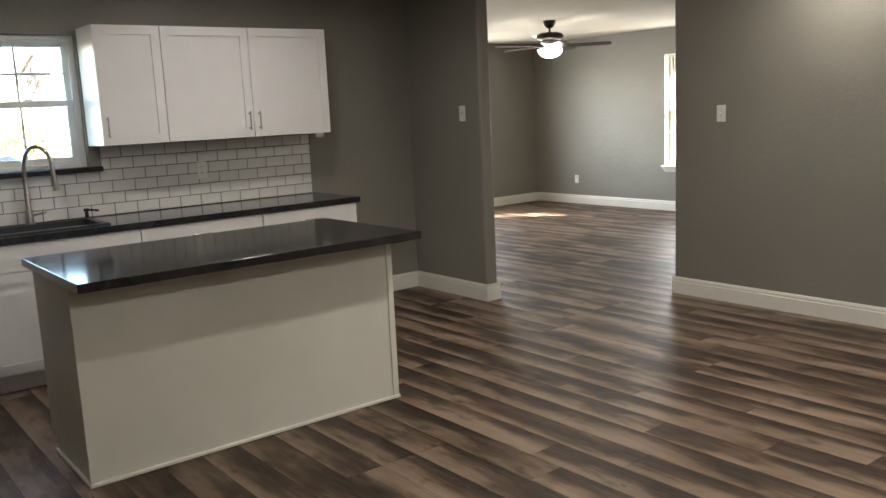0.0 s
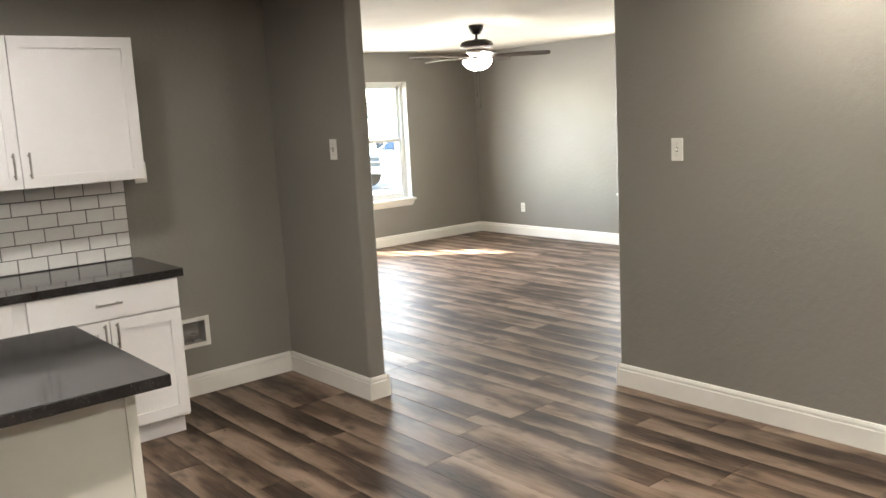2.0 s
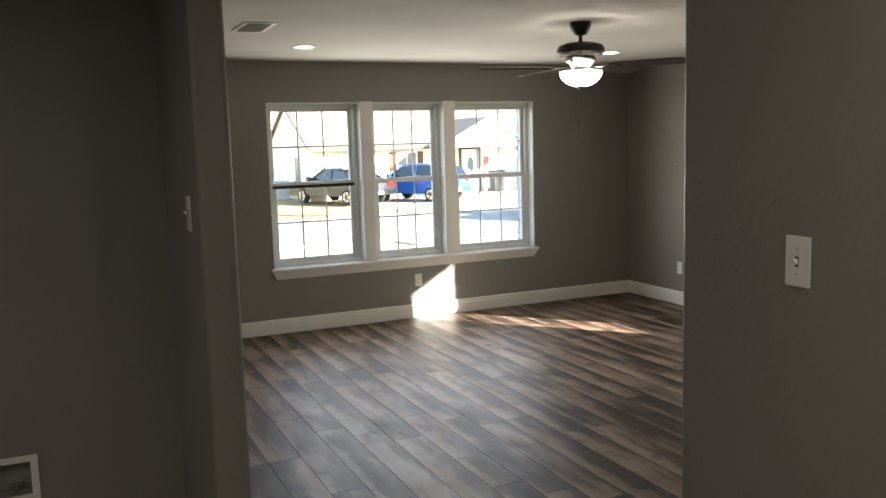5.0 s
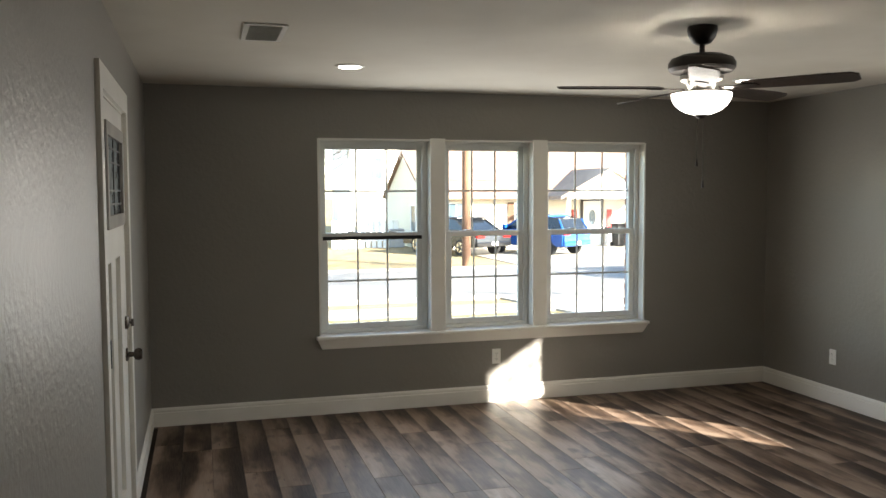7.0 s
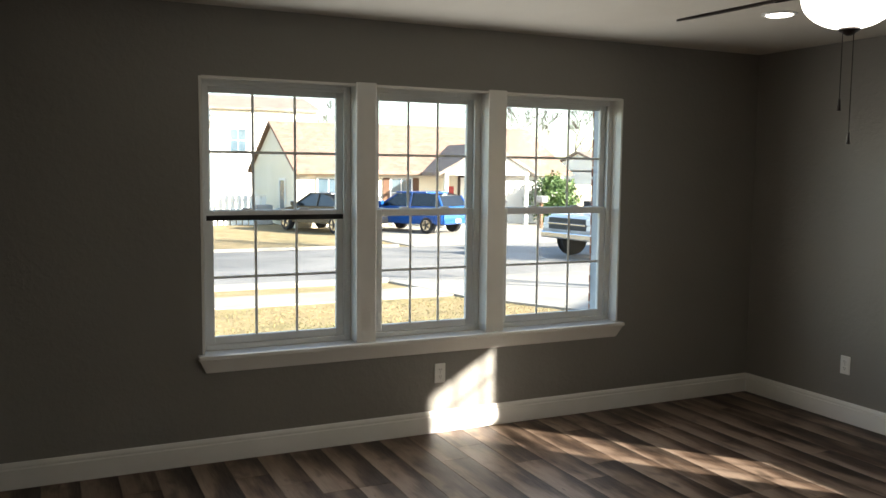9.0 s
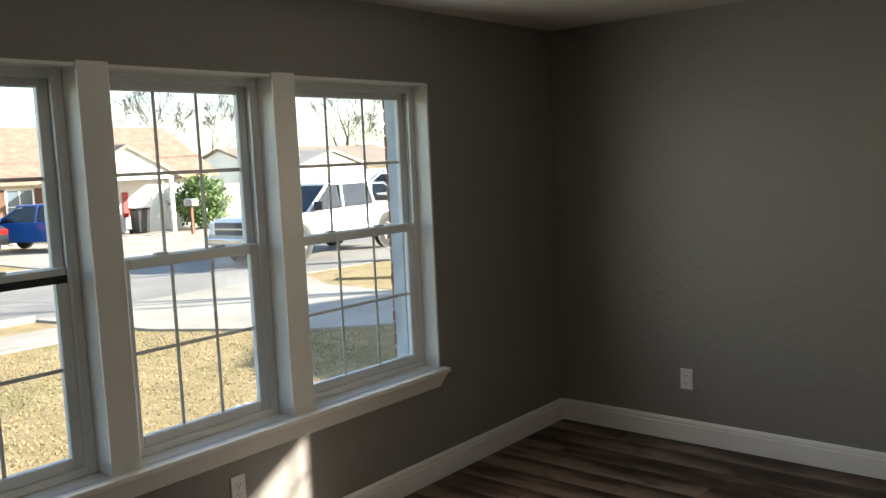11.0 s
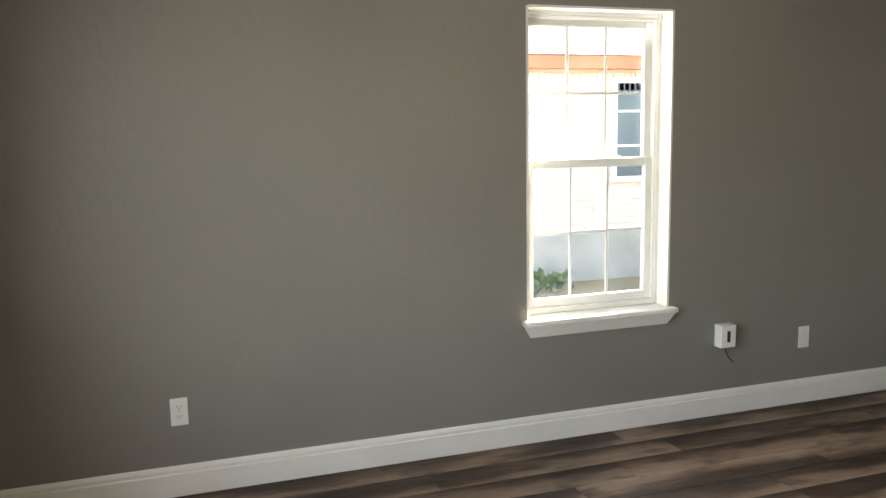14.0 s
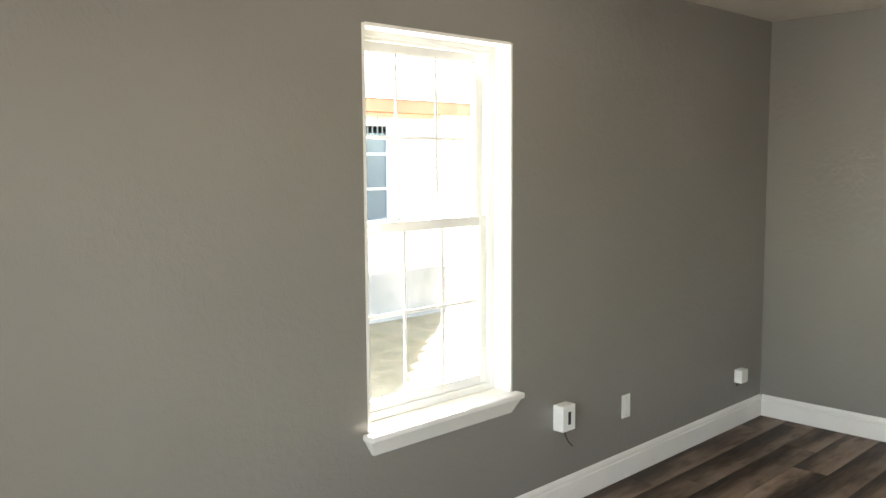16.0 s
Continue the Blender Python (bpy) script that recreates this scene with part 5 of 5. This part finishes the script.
shrub((25.3, 36.7, gz(37)), 1.1, 1.1, 1.12, 3600, "round evergreen shrub by the house", 3)
shrub((8.6, 43.0, gz(44)), 1.6, 1.4, 1.4, 1300, "tall straw-coloured shrub beside the fence", 5, STRAW)
shrub((6.6, 33.0, gz(33)), 1.3, 1.1, 1.2, 1500, "dry straw-coloured shrub across the street", 6, STRAW)
for i, (x, y, h) in enumerate(((10.5, 45, 6.5), (31.5, 50, 9.0), (41, 58, 9), (52, 56, 11), (62, 52, 10), (3, 60, 9), (22, 60, 8.5), (80, 60, 12), (47, 50, 8))):
    bare_tree((x, y, gz(y)), h, 11 + i, "bare winter tree behind the houses", 0.75, 7, 0.012)
bare_tree((21.0, 17.6, gz(17.6)), 10.0, 41, "large bare tree by the street with long limbs", 1.15, 6, 0.015)
# stands out of view, added to cast branch shadows over the road
bare_tree((19.8, 11.0, gz(11)), 9.0, 43, "unseen bare tree added for its shadows on the street")

ob = thing("paper_scrap", (9.3, 12.5, gz(12.5)), "crumpled white paper scrap lying on the lawn", "litter")
bm = bmesh.new()
bmesh.ops.create_grid(bm, x_segments=6, y_segments=5, size=0.13)
for v in bm.verts:
    v.co.z = 0.05 + 0.05 * noise.noise(v.co * 14) + 0.03 * noise.noise(v.co * 31)
bmesh.ops.solidify(bm, geom=bm.faces[:], thickness=0.003)
part("sheet", bm, CLEAR_LENS, ob)

# ---- neighbouring brick house ----
NX = 15.38
ob = thing("neighbour_house", (NX, -1.6, -0.324), "cream brick house with a terracotta eave next door", "house")
ob.scale = (1.2, 1.2, 1.2)
part("wall", boxes((0.012, 8.0, 1.9, 8.3, -0.5, 2.2)), MORTAR, ob, "cream brick wall")
nwall = ob.children[0]
part("foundation", boxes((0.0, 0.06, 1.85, 8.35, -0.5, 0.42)), FOUNDATION, ob)
bm = boxes((-0.16, -0.12, 1.4, 8.4, 2.14, 2.27))
part("fascia", bm, FASCIA, ob, "terracotta painted fascia")
part("soffit", boxes((-0.12, 0.06, 1.4, 8.4, 2.14, 2.18)), FASCIA, ob)
bm = bmesh.new()
extrude_profile(bm, [(-0.18, 2.275), (4.2, 3.4), (8.5, 2.275)], "y", 1.3, 8.45)
part("roof", bm, ROOF_DARK, ob)
for y0, y1, z0, z1 in ((6.12, 6.88, 1.08, 2.06), (2.68, 3.75, 0.95, 2.06)):
    w = part("window", boxes((-0.03, 0.05, y0, y0 + 0.06, z0, z1), (-0.03, 0.05, y1 - 0.06, y1, z0, z1), (-0.03, 0.05, y0 + 0.06, y1 - 0.06, z0, z0 + 0.06), (-0.03, 0.05, y0 + 0.06, y1 - 0.06, z1 - 0.06, z1)), PALE_SIDING, ob)
    part("pane", boxes((0.0, 0.02, y0 + 0.06, y1 - 0.06, z0 + 0.06, z1 - 0.06)), DARK_PANE, w)
    for z in (z0 + (z1 - z0) * 0.35, z0 + (z1 - z0) * 0.68):
        part("muntin", boxes((-0.015, -0.001, y0 + 0.06, y1 - 0.06, z - 0.012, z + 0.012)), PALE_SIDING, w)
    part("muntin", boxes((-0.017, -0.003, (y0 + y1) / 2 - 0.012, (y0 + y1) / 2 + 0.012, z0 + 0.06, z1 - 0.06)), PALE_SIDING, w)
part("vent", boxes((-0.012, 0.045, 5.72, 5.95, 0.5, 0.62)), SLOT, ob, "dark crawl-space vent")
bm = bmesh.new()
box(bm, -0.1, 0.04, 4.85, 5.05, 1.86, 2.03, 0.01)
part("meter_box", bm, FOUNDATION, ob, "grey utility box")
bm = bmesh.new()
pts = [Vector((-0.04, 5.2, 2.1)), Vector((-0.03, 5.18, 1.85)), Vector((-0.02, 5.3, 1.7)), Vector((-0.02, 5.32, 1.3)), Vector((-0.02, 5.3, 0.9)), Vector((-0.02, 5.1, 0.6))]
for a, b in zip(pts, pts[1:]):
    stick(bm, a, b, 0.006, n=6)
part("cable", bm, BLACK, ob, "black service cable")
shrub((14.95, 5.2, gz(5)), 0.35, 1.6, 0.13, 800, "low dark groundcover along the wall", 9)
for i, (x, y) in enumerate(((16.0, -6.0), (20.0, -12.0))):
    shrub((x, y, gz(y)), 1.8, 1.8, 1.8, 1800, "dense green shrub behind the houses", 20 + i)

# brick facing on the outside of the front wall and side wall, seen at the window reveals
bm = boxes((FW[1] - 0.02, XF + 0.3, YF + 0.201, YF + 0.29, -0.5, 2.5), (3.98, FW[0] + 0.03, YF + 0.201, YF + 0.34, -0.5, 2.5), (FW[0] + 0.03, FW[1] - 0.03, YF + 0.201, YF + 0.34, -0.5, 0.58), (FW[0] + 0.03, FW[1] - 0.03, YF + 0.201, YF + 0.34, 2.09, 2.5))
structure("brick_facing_front", bm, PAINTED_BRICK, "pale painted brick facing outside the windows", "wall")
bm = boxes((XF + 0.201, XF + 0.26, SW[1] + 0.03, YF + 0.2, -0.5, 2.5), (XF + 0.201, XF + 0.26, 3.0, SW[0] - 0.03, -0.5, 2.5), (XF + 0.201, XF + 0.26, SW[0] - 0.03, SW[1] + 0.03, -0.5, 0.56), (XF + 0.201, XF + 0.26, SW[0] - 0.03, SW[1] + 0.03, 2.12, 2.5))
structure("brick_facing_side", bm, PAINTED_BRICK, "pale painted brick facing outside the side window", "wall")

# broken orange brick edges at the outer corner of the front opening
rb = random.Random(12)
chips = thing("brick_edge", (FW[1] - 0.02, YF + 0.29, 0), "row of chipped orange brick edges at the window reveal", "brick edge")
z = 0.56
while z < 2.05:
    h = rb.uniform(0.05, 0.065)
    d = rb.choice((0.001, 0.001, 0.002, 0.005))
    bm = bmesh.new()
    box(bm, -d, 0.01, -rb.uniform(0.003, 0.01), 0.006, z, z + h, 0.0005)
    part("brick_chip", bm, RED_BRICK, chips)
    z += 0.067

# ---- pieces: splashback tiles, bricks, planks ----
splash = structure("splashback", boxes((-0.9, KW[0] - 0.05, YK - 0.006, YK - 0.0005, 0.916, 1.384), (KW[0] - 0.05, 1.62, YK - 0.006, YK - 0.0005, 0.916, 1.214), (1.62, 3.2, YK - 0.006, YK - 0.0005, 0.916, 1.384)), GROUT, "white subway tile splashback with dark grout", "splashback")


def tile_mesh(w, h, d, mat, name, bev):
    bm = bmesh.new()
    vs = [bm.verts.new(p) for p in ((-w / 2, 0, -h / 2), (w / 2, 0, -h / 2), (w / 2, 0, h / 2), (-w / 2, 0, h / 2), (-w / 2 + bev, -d, -h / 2 + bev), (w / 2 - bev, -d, -h / 2 + bev), (w / 2 - bev, -d, h / 2 - bev), (-w / 2 + bev, -d, h / 2 - bev))]
    for f in ((4, 5, 6, 7), (0, 1, 5, 4), (1, 2, 6, 5), (2, 3, 7, 6), (3, 0, 4, 7)):
        bm.faces.new([vs[i] for i in f])
    return finish(bm, name, mat)


TW, TH, G = 0.152, 0.0762, 0.004
whole = tile_mesh(TW - G, TH - G, 0.005, TILE, "tile", 0.0015)
half = tile_mesh(TW / 2 - G, TH - G, 0.005, TILE, "tile", 0.0015)
for r in range(6):
    z = 0.918 + TH / 2 + r * TH
    x = 3.2
    first = r % 2 == 1
    high = z + TH / 2 > 1.23
    while x > 0.1:
        w = TW / 2 if first else TW
        c = x - w / 2
        if not high or c - w / 2 > 1.62 or x < KW[0] - 0.06:
            o = new("tile", half if first else whole)
            o.location = (c, YK - 0.006, z)
            o.parent = splash
        elif x > 1.64:
            o = new("tile", tile_mesh(x - 1.62 - G, TH - G, 0.005, TILE, "tile", 0.0015))
            o.location = ((x + 1.62) / 2, YK - 0.006, z)
            o.parent = splash
        x -= w
        first = False

# cream bricks next door
bw, bh, gap = 0.2, 0.067, 0.01
brick = tile_mesh(bw - 0.008, bh - gap, 0.012, CREAM_BRICK, "brick", 0.004)
bmj = []
nb = 0
for r in range(22):
    z = 0.43 + bh * (r + 0.5)
    k = 0
    y = 1.95 + (bw / 2 if r % 2 else 0)
    while y < 8.2:
        if not ((6.0 < y < 7.05 and z > 1.0) or (2.55 < y < 3.88 and z > 0.87)):
            if 4.05 < y < 6.15 and nb < 300:
                o = new("brick", brick)
                o.matrix_basis = pose(0.012, y, z, 0, 0, -90)
                o.parent = ob_n = bpy.data.objects[nwall.name]
                nb += 1
            else:
                bmj.append((y, z))
        y += bw
soldiers = [(1.95 + bh * i, 2.01) for i in range(94)]
bm = bmesh.new()
for y, z in bmj + soldiers:
    hw, hh, b = (bw - 0.008) / 2, (bh - gap) / 2, 0.004
    if z > 2.0:
        hw, hh = (bh - gap) / 2, 0.09
    vs = [bm.verts.new(p) for p in ((0.012, y - hw, z - hh), (0.012, y + hw, z - hh), (0.012, y + hw, z + hh), (0.012, y - hw, z + hh), (0.0, y - hw + b, z - hh + b), (0.0, y + hw - b, z - hh + b), (0.0, y + hw - b, z + hh - b), (0.0, y - hw + b, z + hh - b))]
    for f in ((4, 5, 6, 7), (0, 1, 5, 4), (1, 2, 6, 5), (2, 3, 7, 6), (3, 0, 4, 7)):
        bm.faces.new([vs[i] for i in f])
me = bpy.data.meshes.new("brickwork")
bm.normal_update()
bm.to_mesh(me)
bm.free()
me.materials.append(CREAM_BRICK_REST)
o = new("brickwork", me)
o.parent = nwall
tagged(o, kind="stuff")

# floor planks, laid along y
PW, PL = 0.181, 1.22


def plank_mesh(length, material):
    bm = bmesh.new()
    w, b, d = PW / 2 - 0.0006, 0.0012, 0.013
    a, l = length / 2 - 0.0006, length / 2 - 0.0018
    low = [bm.verts.new(p) for p in ((-w, -a, -d), (w, -a, -d), (w, a, -d), (-w, a, -d))]
    mid = [bm.verts.new(p) for p in ((-w, -a, -b), (w, -a, -b), (w, a, -b), (-w, a, -b))]
    top = [bm.verts.new(p) for p in ((-w + b, -l, 0), (w - b, -l, 0), (w - b, l, 0), (-w + b, l, 0))]
    for i in range(4):
        j = (i + 1) % 4
        bm.faces.new((low[i], low[j], mid[j], mid[i]))
        bm.faces.new((mid[i], mid[j], top[j], top[i]))
    bm.faces.new(top)
    return finish(bm, "plank", material)


cache = {}
rest = []
rnd = random.Random(4)
made = 0
row = 0
x = XF - PW / 2
while x > XW:
    lo, hi = (YS if x > XR + 0.09 else YB), (YF if x > XD else YK)
    y = hi
    first = rnd.choice((0.25, 0.4, 0.55, 0.7, 0.85, 1.0)) * PL
    while y > lo + 0.02:
        ln = round(min(first if first else PL, y - lo), 3)
        first = 0
        c = y - ln / 2
        if made < 300 and x > 1.9 and (x > XR or c > 0.9):
            if ln not in cache:
                cache[ln] = plank_mesh(ln, PLANK)
            o = new("plank", cache[ln])
            o.location = (x, c, 0)
            o.parent = floor
            made += 1
        else:
            rest.append((x, c, ln))
        y -= ln
    x -= PW
verts, faces = [], []
for x, c, ln in rest:
    w, a, b = PW / 2 - 0.0006, ln / 2 - 0.0006, len(verts)
    verts += [(x - w, c - a, -0.013), (x + w, c - a, -0.013), (x + w, c + a, -0.013), (x - w, c + a, -0.013), (x - w, c - a, 0), (x + w, c - a, 0), (x + w, c + a, 0), (x - w, c + a, 0)]
    faces += [tuple(b + i for i in f) for f in ((4, 5, 6, 7), (0, 1, 5, 4), (1, 2, 6, 5), (2, 3, 7, 6), (3, 0, 4, 7))]
me = bpy.data.meshes.new("more_planks")
me.from_pydata(verts, [], faces)
me.materials.append(PLANK_REST)
o = new("more_planks", me)
o.parent = floor
tagged(o, kind="stuff")
